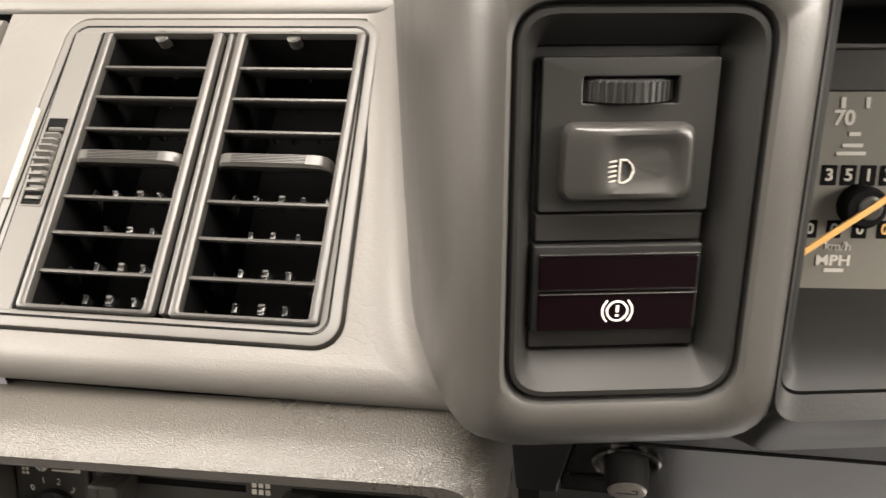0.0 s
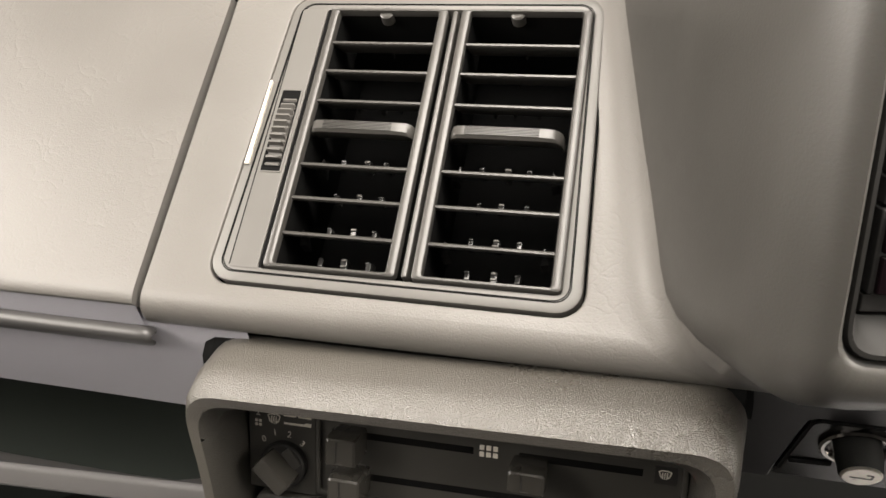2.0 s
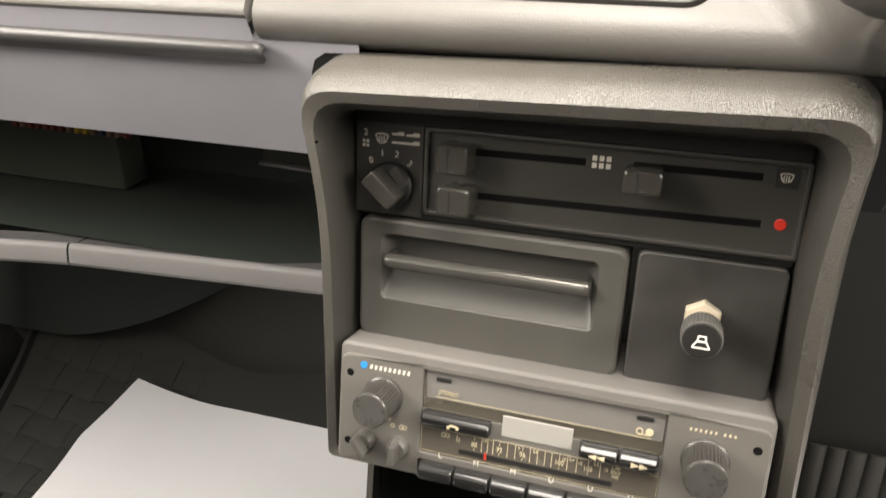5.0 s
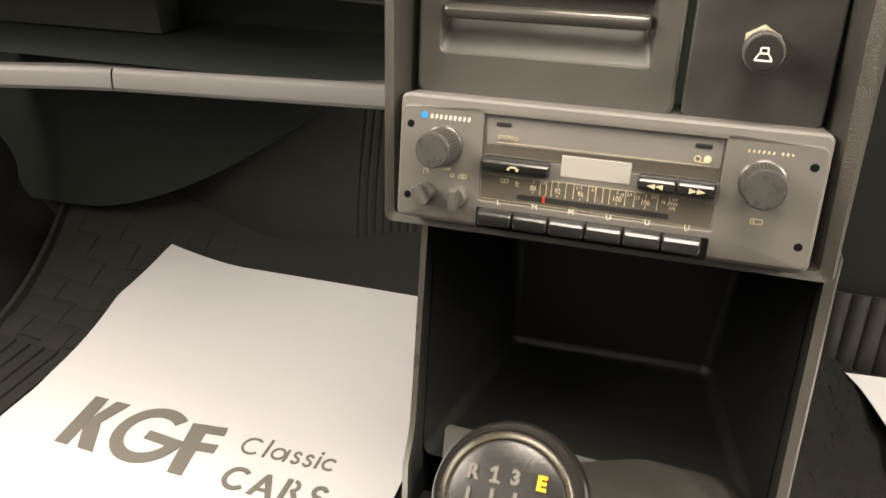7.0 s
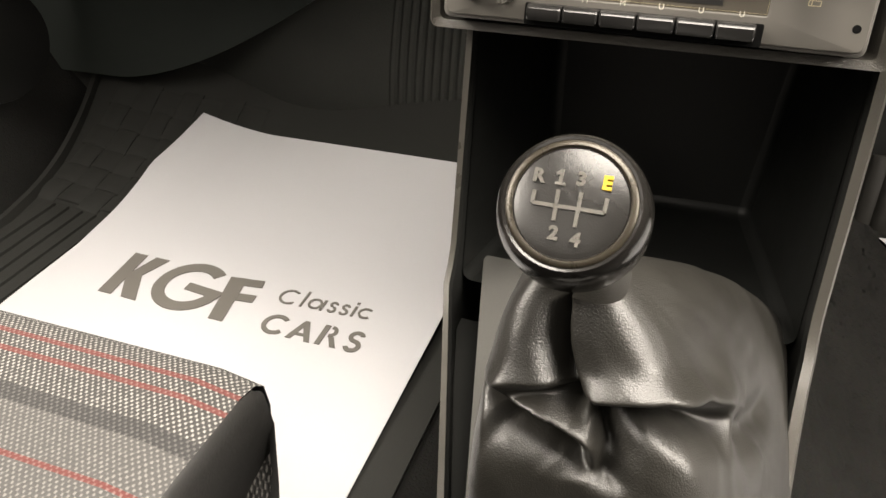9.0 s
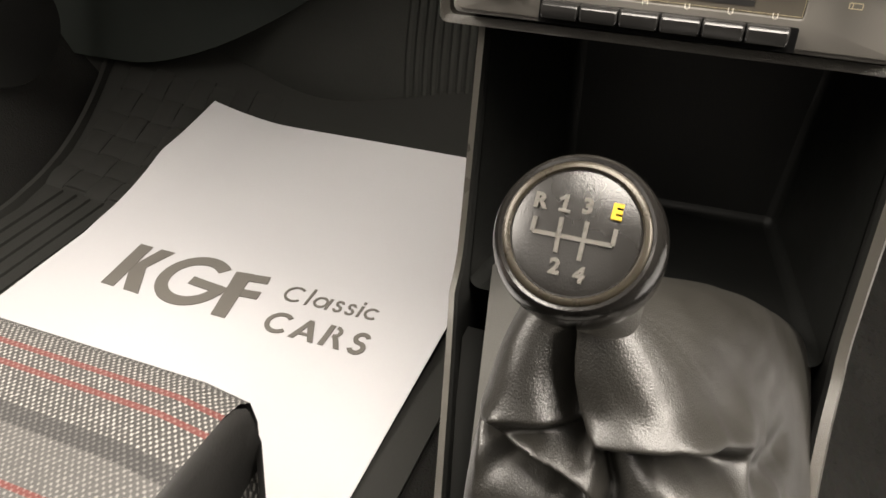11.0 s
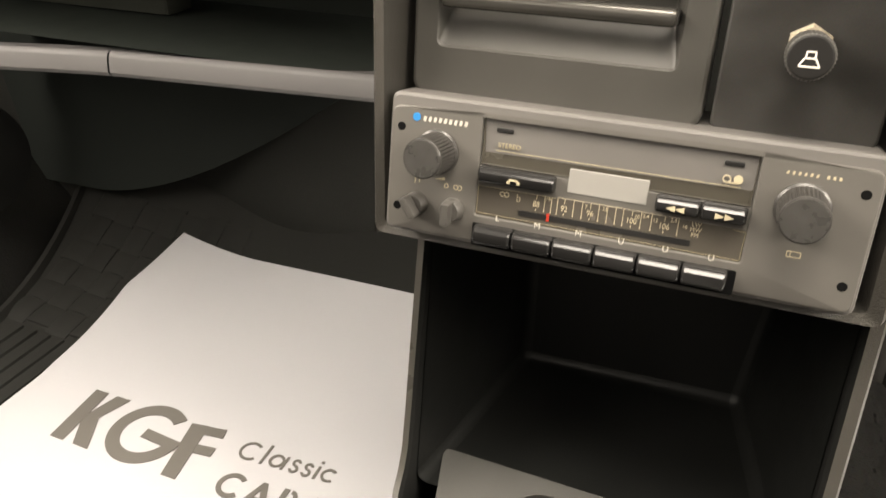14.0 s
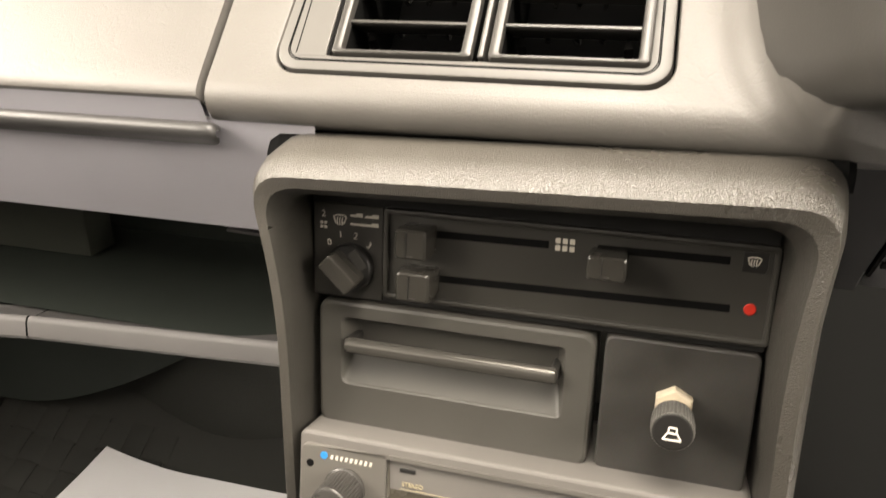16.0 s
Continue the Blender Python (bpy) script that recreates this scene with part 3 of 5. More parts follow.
part("thumb_wheel", bm, FRAME, vent, "ribbed thumb wheel", smooth=20, at=pose(-0.0719, 0.0165, -0.0345))
bm = B()
q = [(-82.5, 42.2), (-83.4, 42.2), (-84.2, 0.5), (-82.3, 0.5)]
rings(bm, [lift(q, 0.4), lift(q, 2.3)])
part("marker", bm, PRINT, vent, "pale position marker strip")
for cx in (-38, 21):
    bm = B()
    lathe(bm, [(3.2, -4), (3.2, 0.8), (2.4, 1.5)], 16, (cx, 80.6))
    part("clip", bm, VENT, vent)

# ---------------------------------------------------------------- switch pod and instrument binnacle
pod = thing("switch_pod", POD_AXES, "grey plastic switch pod beside the instrument binnacle", "switch pod")


def pod_ring(l, r, t, b, rad, w, tw=0.0):
    return [(x, y, w + tw * x) for x, y in rpoly([(r, t), (l, t), (l, b), (r, b)], rad, 6)]


bm = B()
rings(bm, [pod_ring(-50, 60, 130, -80, (30,) * 4, -190), pod_ring(-47, 50, 110, -74, (28,) * 4, -120), pod_ring(-44, 48, 90, -67, (26,) * 4, -70), pod_ring(-41, 46, 76, -60, (22,) * 4, -34), pod_ring(-39.2, 45, 73, -57, (20,) * 4, -20), pod_ring(-37, 44, 70, -54, (17,) * 4, -10),
           pod_ring(-33, 42, 67, -49, (15,) * 4, 0), pod_ring(-29, 36, 62, -44, (13,) * 4, 5), pod_ring(-26, 30.5, 55, -37, (9, 9, 10, 10), 5.6),
           pod_ring(-25, 29.5, 53.5, -35.5, (9, 9, 10, 10), 4.6)], False, False)
part("housing", bm, POD, pod, "grained grey-black housing")
bm = B()
rings(bm, [pod_ring(-25, 29.5, 53.5, -35.5, (9, 9, 10, 10), 4.6), pod_ring(-24.4, 28.9, 52.9, -34.6, (9, 9, 10, 10), 2.6), pod_ring(-23.6, 28.0, 52.0, -33.6, (8, 8, 9, 9), 4.2),
           pod_ring(-22.6, 27.0, 51.0, -32.4, (7.5, 7.5, 8, 8), 4.2), pod_ring(-21.6, 25.6, 49.6, -31.0, (7, 7, 7, 7), 2.0), pod_ring(-18.6, 21.4, 44.6, -25.5, (0.8,) * 4, -3.5), pod_ring(-18.6, 21.4, 44.6, -25.5, (0.8,) * 4, -9)], False, False)
part("recess_rim", bm, mat("pod_rim_black", (0.013, 0.0125, 0.0115), 0.5, spec=0.25, grain=0.10, grain_size=0.0004, vary=0.12), pod, "black recessed rim")
bm = B()
slab(bm, 1.4, 9.5, 39.6, 69.8, -10, -5.2, 0.5, 0.2)
part("recess_back", bm, BLACK, pod)
switch = thing("light_switch", POD_AXES, "black headlamp rocker switch unit with dimmer wheel", "switch")
bm = B()
bezel(bm, (1.2, 25.7, 37.6, 33, 0.6), (1.3, 35.5, 20.5, 5.6, 0.3), -6, -0.3, 0.3, 2)
part("plate", bm, mat("switch_plate", (0.019, 0.0182, 0.0166), 0.40, grain=0.10, grain_size=0.0005, vary=0.14), switch)
bm = B()
slab(bm, 1.3, 35.5, 21, 6, -8, -5.5, 0.3, 0.1)
part("wheel_slot", bm, VOID, switch)
bm = B()
n = 192
loops = []
for y, r in ((-2.5, 12.2), (-2.1, 12.9), (2.1, 12.9), (2.5, 12.2)):
    loops.append([((r - (0.5 if i % 4 < 2 else 0)) * math.sin(2 * math.pi * i / n), y, (r - (0.5 if i % 4 < 2 else 0)) * math.cos(2 * math.pi * i / n)) for i in range(n)])
rings(bm, loops)
part("dimmer_wheel", bm, BLACK, switch, "knurled dimmer wheel", smooth=20, at=pose(0.0009, 0.0352, -0.0105))
bm = B()
def rock(d, w, tw=0.0, dx=0.0):
    q = [(15.4 - d, 28.8 - d), (-13.2 + d + dx, 29.0 - d), (-13.6 + d + dx, 12.3 + d), (15.6 - d, 11.7 + d)]
    return [(x, y, w + tw * (x - 1)) for x, y in rpoly(q, 3.2, 5)]
rings(bm, [rock(0, -4), rock(0, 1.2, -0.02), rock(0.6, 2.9, -0.06), rock(1.2, 4.0, -0.09, 5.0), rock(2.2, 4.2, -0.10, 6.0), rock(3.4, 3.4, -0.10, 6.6), rock(5.2, 3.0, -0.10, 7.2)])
rocker = part("rocker", bm, mat("rocker_satin", (0.027, 0.0258, 0.0236), 0.34, grain=0.08, grain_size=0.0004, vary=0.12), switch, "satin black rocker")
bm = B()
for k in range(5):
    y = 20.9 - k * 1.05
    bar(bm, -4.6 + 0.12 * k, y, -1.9, y + 0.35, 0.32, 2.8, 3.95)
stroke(bm, [(-1.1, 21.4), (-1.2, 16.6), (0.0, 16.5), (1.2, 17.2), (1.9, 19.0), (1.4, 20.5), (0.3, 21.4), (-1.1, 21.4)], 0.32, 2.6, 3.75)
part("lamp_symbol", bm, SYMBOL, rocker, "white dipped-beam symbol")
blank = thing("switch_blank", POD_AXES, "plain black blanking plate in the switch pod", "blanking plate")
bm = B()
slab(bm, 0.8, 5.3, 37.4, 6.2, -6, -1.2, 0.4, 0.4)
part("plate", bm, PANEL, blank)
tell = thing("warning_lamp", POD_AXES, "dark maroon brake warning lamp with white symbol", "warning lamp")
bm = B()
slab(bm, 1.0, -8.9, 38.4, 20.6, -6, -0.6, 0.5, 0.5)
part("body", bm, BLACK, tell)
for cy, h in ((-4.8, 8.2), (-14.2, 9.2)):
    bm = B()
    slab(bm, 1.1, cy, 36, h, -1, 0.9, 0.5, 0.4)
    part("lens", bm, MAROON, tell, "dark maroon lens")
for cy, h in ((-0.35, 0.42), (-9.75, 0.3)):
    bm = B()
    box(bm, (1.1, cy, 0.9), (36, h, 0.7), 0.12)
    part("bright_line", bm, CHROME, tell, "bright edge line")
bm = B()
def ring_arc(bm, cx, cy, r, a0, a1, w, z0, z1, n=24):
    p = [(cx + r * math.cos(radians(a0 + (a1 - a0) * k / n)), cy + r * math.sin(radians(a0 + (a1 - a0) * k / n))) for k in range(n + 1)]
    return stroke(bm, p, w, z0, z1)
ring_arc(bm, 1.3, -14.0, 2.35, 0, 360, 0.42, 0.6, 1.05)
ring_arc(bm, 1.3, -14.0, 3.45, -48, 48, 0.42, 0.6, 1.05)
ring_arc(bm, 1.3, -14.0, 3.45, 132, 228, 0.42, 0.6, 1.05)
bar(bm, 1.3, -12.6, 1.3, -14.3, 0.6, 0.6, 1.05)
bar(bm, 1.3, -14.8, 1.3, -15.4, 0.6, 0.6, 1.05)
part("brake_symbol", bm, WHITE, tell, "white brake warning symbol")
bm = B()
slab(bm, 1.2, -22, 39, 4.4, -6, -2.4, 0.3, 0.3)
part("lower_blank", bm, PANEL, tell)

# instrument cluster to the right of the pod
cluster = thing("instrument_cluster", axes((0.1445, 0.252, 0.5575), (1, 0.10, 0), (0, 0.12, 1)), "grey speedometer with white figures and orange needle", "instrument cluster")
bm = B()
slab(bm, 45, 0, 150, 110, -8, 0, 3, 1)
part("dial_plate", bm, DIAL, cluster, "grey dial plate")
lettering("figure", "70", 6.2, SYMBOL, cluster, -14, 23, 0.2, offset=0.15)
lettering("figure", "80", 6.2, SYMBOL, cluster, 2, 24, 0.2, offset=0.15)
for x, d in ((-16.6, "3"), (-10.9, "5"), (-5.1, "1"), (0.6, "3")):
    bm = B()
    slab(bm, x, 6, 4.6, 6.2, -1, 0.3, 0.3, 0.2)
    window = part("counter_window", bm, VOID, cluster)
    lettering("counter_figure", d, 5.2, SYMBOL, window, x, 6, 0.35, offset=0.1)
for x, m in ((-20.5, SYMBOL), (-13.3, SYMBOL), (-5.6, SYMBOL), (1.8, NEEDLE)):
    bm = B()
    slab(bm, x, -10.6, 4.4, 5.6, -1, 0.3, 0.3, 0.2)
    window = part("counter_window", bm, VOID, cluster)
    lettering("counter_figure", "0", 4.6, m, window, x, -10.6, 0.35, offset=0.1)
lettering("unit", "km/h", 4.0, SYMBOL, cluster, -11.5, -16.0, 0.2)
lettering("unit", "MPH", 4.6, SYMBOL, cluster, -12.5, -20.6, 0.2, offset=0.1, wide=1.15)
for x, y, w in ((-12, -23.6, 6.0), (-11, 12.6, 8.6), (-10.8, 15.0, 6.0), (-10.5, 18.4, 3.4)):
    bm = B()
    box(bm, (x, y, 0.3), (w, 1.1, 0.2), 0.05)
    part("small_print", bm, SYMBOL, cluster)
for k in range(6):
    bm = B()
    box(bm, (-14.8 + 7.0 * k, 27.6, 0.3), (1.3, 3.2, 0.2), 0.05)
    part("tick", bm, SYMBOL, cluster)
bm = B()
slab(bm, 45, 37.0, 150, 12, -1, 1.2, 1.5, 0.4)
part("upper_panel", bm, PANEL, cluster, "black panel over the dial")
bm = B()
box(bm, (45, 43.6, 1.0), (150, 0.7, 0.8), 0.2)
part("upper_edge", bm, FRAME, cluster)
bm = B()
slab(bm, 45, 52.0, 150, 15, -1, 0.8, 1.0, 0.4)
part("upper_visor", bm, VOID, cluster)
bm = B()
lathe(bm, [(6.5, 0), (6.5, 5), (5.5, 6)], 24, (-7, -3))
part("hub", bm, VOID, cluster, "black needle hub")
bm = B()
lathe(bm, [(3.6, 5.8), (3.6, 6.3), (2.8, 6.6)], 20, (-6, -3))
part("hub_cap", bm, KNOB, cluster)
bm = B()
bar(bm, -25, -17, 2, 3, 1.8, 6, 7)
part("needle", bm, NEEDLE, cluster, "orange needle")
bm = B()
slab(bm, 45, -44, 150, 12, -2, 3, 1, 1)
part("lower_ledge", bm, CLUSTER, cluster)
bm = B()
stroke(bm, [(52, -27.5), (240, -27.0)], 1.2, -16, -14.6)
part("glass_edge", bm, FRAME, cluster, "pale line along the lower edge of the glass")
binnacle = thing("instrument_binnacle", POD_AXES, "dark binnacle surround framing the instruments", "binnacle")
bm = B()
rings(bm, [pod_ring(40, 260, 66, -40, (8,) * 4, -2), pod_ring(43, 257, 63, -37, (6,) * 4, -1), pod_ring(46, 254, 60, -34, (5,) * 4, -4), pod_ring(52, 250, 54, -30, (5,) * 4, -22), pod_ring(56, 246, 50, -30, (5,) * 4, -62)], False, False)
part("surround", bm, CLUSTER, binnacle)
bm = B()
rings(bm, [pod_ring(36, 280, 90, -70, (12,) * 4, -40), pod_ring(38, 275, 84, -58, (10,) * 4, -8), pod_ring(41, 268, 72, -44, (8,) * 4, 1.5), pod_ring(43, 258, 64, -38, (6,) * 4, -1)], False, False)
part("hood", bm, mat("binnacle_plastic", (0.014, 0.0136, 0.0130), 0.42, spec=0.3, grain=0.15, grain_size=0.0009, vary=0.14), binnacle)

# round pull knob low on the dash
lighter = thing("pull_knob", PANEL_AXES, "black pull knob with bright face in a recessed plate", "knob")
bm = B()
q = [(250, 24.4), (-19.6, 22.8), (-23, 20.5), (-28, -21), (-28, -29), (250, -29)]
rings(bm, [lift(rpoly(q, 0.8, 3), -16), lift(rpoly(q, 0.8, 3), -9)], True, True)
part("recess_plate", bm, mat("recess_gloss", (0.007, 0.007, 0.007), 0.22, vary=0.2, spec=0.25), lighter, "glossy black recess")
bm = B()
stroke(bm, [(200, 23.2), (-19.2, 21.8), (-22.2, 19.6), (-27.0, -21)], 1.6, -10, -7.6)
part("recess_line", bm, VOID, lighter)
bm = B()
stroke(bm, [(-24, -14), (-8, -13)], 4, -10, -8.4)
part("slot", bm, VOID, lighter, "dark slot")
bm = B()
lathe(bm, [(13.5, -10), (13.5, -7.4), (12.6, -6.6), (11.4, -6.8), (10.5, -9)], 36, (-3, 4.5))
part("collar", bm, mat("dark_chrome", (0.22, 0.21, 0.20), 0.16, metal=1.0, vary=0.2, blotch=0.01), lighter, "dark chrome collar")
bm = B()
lathe(bm, [(8.6, -10), (8.6, -2), (8.2, -1), (8.0, 3), (7.4, 4)], 28, (-3, 6))
part("barrel", bm, SHADE, lighter)
bm = B()
lathe(bm, [(7.4, 3.8), (7.4, 4.4), (6.6, 4.9)], 28, (-3, 6))
face = part("face", bm, mat("scuffed_metal", (0.50, 0.47, 0.42), 0.32, metal=0.8, vary=0.35, blotch=0.006), lighter, "pale worn knob face")
bm = B()
stroke(bm, [(-7, 5.2), (0.6, 5.2), (0.6, 8.2), (-1.6, 8.2)], 0.8, 4.6, 5.05)
part("face_mark", bm, PANEL, face)

# near-black filler for the shade in the slot between the fascia and the console
bm = B()
rings(bm, [[(-0.1865, y, z0 - 0.004), (-0.181, y - 0.001, z0 - 0.0005), (0.031, y - 0.001, z0 + 0.0065), (0.0338, y, z0 + 0.004)] for y, z0 in ((0.2445, 0.459), (0.2445, 0.4645), (0.248, 0.4690), (0.275, 0.4690), (0.275, 0.459))], True, True)
part("slot_shade", bm, VOID, dash, mm=False, at=DASH_AXES.inverted())

# ---------------------------------------------------------------- centre console
console = thing("centre_console", HERE, "black grained plastic centre console under the dashboard", "centre console")


def con_ring(tl, tr, rm, rb, lb, lm, y, rad, dy=0.0):
    """One outline of the surround (x, z), at depth y; dy leans it with height."""
    return [(x, y + dy * (z - 0.37), z) for x, z in rpoly([tr, tl, lm, lb, rb, rm], rad, 6)]


R6 = (0.016, 0.016, 0.03, 0.0035, 0.0035, 0.03)
bm = B()
rings(bm, [
    con_ring((-0.183, 0.464), (0.034, 0.470), (0.035, 0.41), (0.039, 0.2825), (-0.183, 0.2815), (-0.181, 0.41), 0.300, R6),
    con_ring((-0.183, 0.4690), (0.033, 0.4750), (0.033, 0.41), (0.0375, 0.2825), (-0.181, 0.2815), (-0.179, 0.41), 0.246, R6),
    con_ring((-0.1805, 0.4685), (0.0305, 0.4735), (0.0275, 0.41), (0.0335, 0.2825), (-0.179, 0.2815), (-0.1745, 0.41), 0.226, R6),
    con_ring((-0.1790, 0.4655), (0.0290, 0.471), (0.0255, 0.41), (0.0315, 0.2825), (-0.1775, 0.2815), (-0.1722, 0.41), 0.2155, R6),
    con_ring((-0.1775, 0.4615), (0.0275, 0.467), (0.0232, 0.41), (0.0298, 0.2830), (-0.1755, 0.2820), (-0.1700, 0.41), 0.2120, R6),
    con_ring((-0.1735, 0.4570), (0.0225, 0.462), (0.0180, 0.41), (0.0245, 0.2868), (-0.1715, 0.2858), (-0.1670, 0.41), 0.2135, R6)], False, False)
part("surround", bm, HOOD, console, "grained black surround with an overhanging brow", mm=False)
bm = B()
rings(bm, [
    con_ring((-0.1735, 0.4570), (0.0225, 0.462), (0.0180, 0.41), (0.0245, 0.2868), (-0.1715, 0.2858), (-0.1670, 0.41), 0.2135, R6),
    con_ring((-0.1700, 0.4530), (0.0175, 0.4575), (0.0145, 0.41), (0.0205, 0.287), (-0.1690, 0.2855), (-0.1660, 0.41), 0.2200, R6),
    con_ring((-0.1690, 0.4470), (0.0160, 0.4490), (0.0150, 0.41), (0.0195, 0.287), (-0.1690, 0.2855), (-0.1670, 0.41), 0.2420, (0.005,) * 6),
    con_ring((-0.1690, 0.4470), (0.0160, 0.4490), (0.0150, 0.41), (0.0195, 0.287), (-0.1690, 0.2855), (-0.1670, 0.41), 0.2700, (0.005,) * 6)], False, False)
part("inner_lining", bm, mat("lining_grained_plastic", (0.036, 0.0335, 0.0290), 0.42, grain=0.7, grain_size=0.00062, vary=0.18, voronoi=True), console, "grained black inner lining", mm=False)


def side_panel(x0, x1, taper, name):
    """A lower side cheek, thicker at its rounded rear edge, from the radio down to the gear lever."""
    bm = bmesh.new()
    edge = [(0.2385, 0.284), (0.2365, 0.270), (0.226, 0.225), (0.216, 0.180), (0.210, 0.156), (0.205, 0.146), (0.197, 0.136), (0.180, 0.128), (0.150, 0.122), (0.10, 0.119), (0.0, 0.115), (-0.15, 0.110)]
    loops = []
    for y, z in edge:
        d = taper * max(0.0, 0.197 - y)
        a, b = x0 + d, x1 + d
        back = [(b, 0.42, min(z, 0.284)), (a, 0.42, min(z, 0.284))] if y > 0.198 else [(b, y + 0.02, 0.0), (a, y + 0.02, 0.0)]
        loops.append([(a, y + 0.001, z - 0.003), (a * 0.8 + b * 0.2, y - 0.002, z), (a * 0.2 + b * 0.8, y - 0.002, z), (b, y + 0.001, z - 0.003)] + back)
    rings(bm, loops)
    cheek = part(name, bm, RAIL, console, "worn grey side cheek", mm=False)
    # Faces turned inward go near-black, for the shade between the cheeks.
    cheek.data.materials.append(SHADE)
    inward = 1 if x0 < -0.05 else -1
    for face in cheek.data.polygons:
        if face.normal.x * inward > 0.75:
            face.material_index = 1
    return cheek


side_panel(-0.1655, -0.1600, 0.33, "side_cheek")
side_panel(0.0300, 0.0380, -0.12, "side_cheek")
# oddments bin under the radio
bm = B()
A = [(-0.1594, 0.245, 0.283), (-0.1594, 0.215, 0.127), (0.0294, 0.215, 0.127), (0.0294, 0.245, 0.283)]
Bk = [(-0.138, 0.352, 0.283), (-0.136, 0.3395, 0.128), (0.001, 0.3445, 0.128), (0.016, 0.356, 0.283)]
va, vb = [bm.verts.new(p) for p in A], [bm.verts.new(p) for p in Bk]
for i in range(3):
    bm.faces.new((va[i], va[i + 1], vb[i + 1], vb[i]))
bm.faces.new(vb)
bm.faces.new((va[0], va[3], vb[3], vb[0]))
bmesh.ops.recalc_face_normals(bm, faces=bm.faces)
ed = [e for e in bm.edges if all(v in vb for v in e.verts) or any(v in vb for v in e.verts)]
bmesh.ops.bevel(bm, geom=ed, offset=0.006, segments=3, affect="EDGES", profile=0.5)
part("oddments_bin", bm, mat("bin_plastic", (0.010, 0.0105, 0.0098), 0.44, grain=0.3, grain_size=0.0012, vary=0.2, spec=0.3), console, "deep black oddments bin", mm=False)
# gear lever plate
bm = B()
pl = rpoly([(0.0210, 0.2370), (-0.154, 0.2420), (-0.086, -0.02), (0.0100, -0.02)], 0.004, 2)
hole = rpoly([(0.017, 0.205), (-0.108, 0.200), (-0.088, 0.02), (0.010, 0.02)], 0.02, 2)
rings(bm, [[(x, y, 0.08) for x, y in pl], [(x, y, 0.1285 if y > 0.215 else 0.119) for x, y in pl], [(x, y, 0.1265 if y > 0.1 else 0.118) for x, y in hole], [(x, y, 0.06) for x, y in hole]], False, False)
part("lever_plate", bm, mat("plate_grey", (0.098, 0.096, 0.090), 0.42, grain=0.3, grain_size=0.001), console, "grey plastic plate round the boot", mm=False)

# Dark floor put in for the shaded band between plate and cheeks.
bm = B()
rings(bm, [[(-0.163, 0.216, z), (0.033, 0.216, z), (0.012, -0.02, z), (-0.092, -0.02, z)] for z in (0.05, 0.095)])
part("lever_shade_floor", bm, SHADE, console, "dark floor round the lever plate, standing in for shade", mm=False)

# ---------------------------------------------------------------- heater controls
heat = thing("heater_controls", HEAT_AXES, "black heater panel with fan dial and three sliders", "heater controls")
bm = B()
slab(bm, -0.5, 25.3, 182, 48.6, -12, -1.0, 1, 0.5)
part("back_plate", bm, BLACK, heat)
bm = B()
slab(bm, -75.0, 22, 31, 40, -4, 0.2, 0.6, 0.4)
part("dial_plate", bm, HEATPANEL, heat)
bm = B()
bezel(bm, (16.2, 23.2, 150, 38, 1.6), (16.2, 23.2, 145.6, 33.6, 1.0), -2, 2.2, 0.7, 3)
part("rim", bm, HEATPANEL, heat, "raised panel rim")
bm = B()
slab(bm, 16.2, 23.2, 147, 35, -3, 0.1, 1, 0.3)
part("slider_plate", bm, HEATPANEL, heat)
for x0, x1, y0, y1 in ((-52, 8.6, 33.0, 33.8), (27, 74.5, 34.4, 35.0), (-52, 76.5, 14.4, 17.0)):
    bm = B()
    bar(bm, x0, y0, x1, y1, 3.0, -1.0, 0.16)
    part("slot", bm, VOID, heat, "black slider slot")


def slider(x, y, dx, dy, w, h):
    """A slider knob: stem in its slot, block leaning out to its front face."""
    bm = B()
    rings(bm, [lift(rrect(x, y, w - 1, h - 1, 1, 3), 0), lift(rrect(x + dx * 0.7, y + dy * 0.7, w, h, 1.2, 3), 10), lift(rrect(x + dx, y + dy, w - 0.8, h - 0.6, 1.2, 3), 14.2), lift(rrect(x + dx, y + dy, w - 2.4, h - 2.0, 1, 3), 14.9)])
    k = part("slider_knob", bm, SLIDER, heat, "satin black slider knob")
    bm = B()
    box(bm, (x + dx - 1.6, y + dy, 15.0), (0.35, h - 2.4, 0.3), 0.08)
    part("knob_line", bm, BLACK, k)
    bm = B()
    box(bm, (x + dx, y + dy - h / 2 + 1.6, 15.0), (2.6, 0.3, 0.3), 0.08)
    part("knob_mark", bm, KNOB, k)


slider(-42.9, 31.4, 0, 0, 13.4, 12.2)
slider(-41.6, 14.2, 0, 0, 14.4, 12.0)
slider(31.8, 30.6, 0, 0, 14.8, 9.4)
for k in range(6):
    bm = B()
    slab(bm, 12.0 + 2.75 * (k % 3), 35.8 - 2.9 * (k // 3), 1.9, 2.1, 0, 0.3, 0.2, 0.1)
    part("vent_symbol_square", bm, PRINT, heat, "white square of the vent symbol")
bm = B()
slab(bm, 83, 35.2, 8.5, 7.5, -0.5, 0.3, 0.4, 0.1)
part("symbol_tile", bm, PANEL, heat)


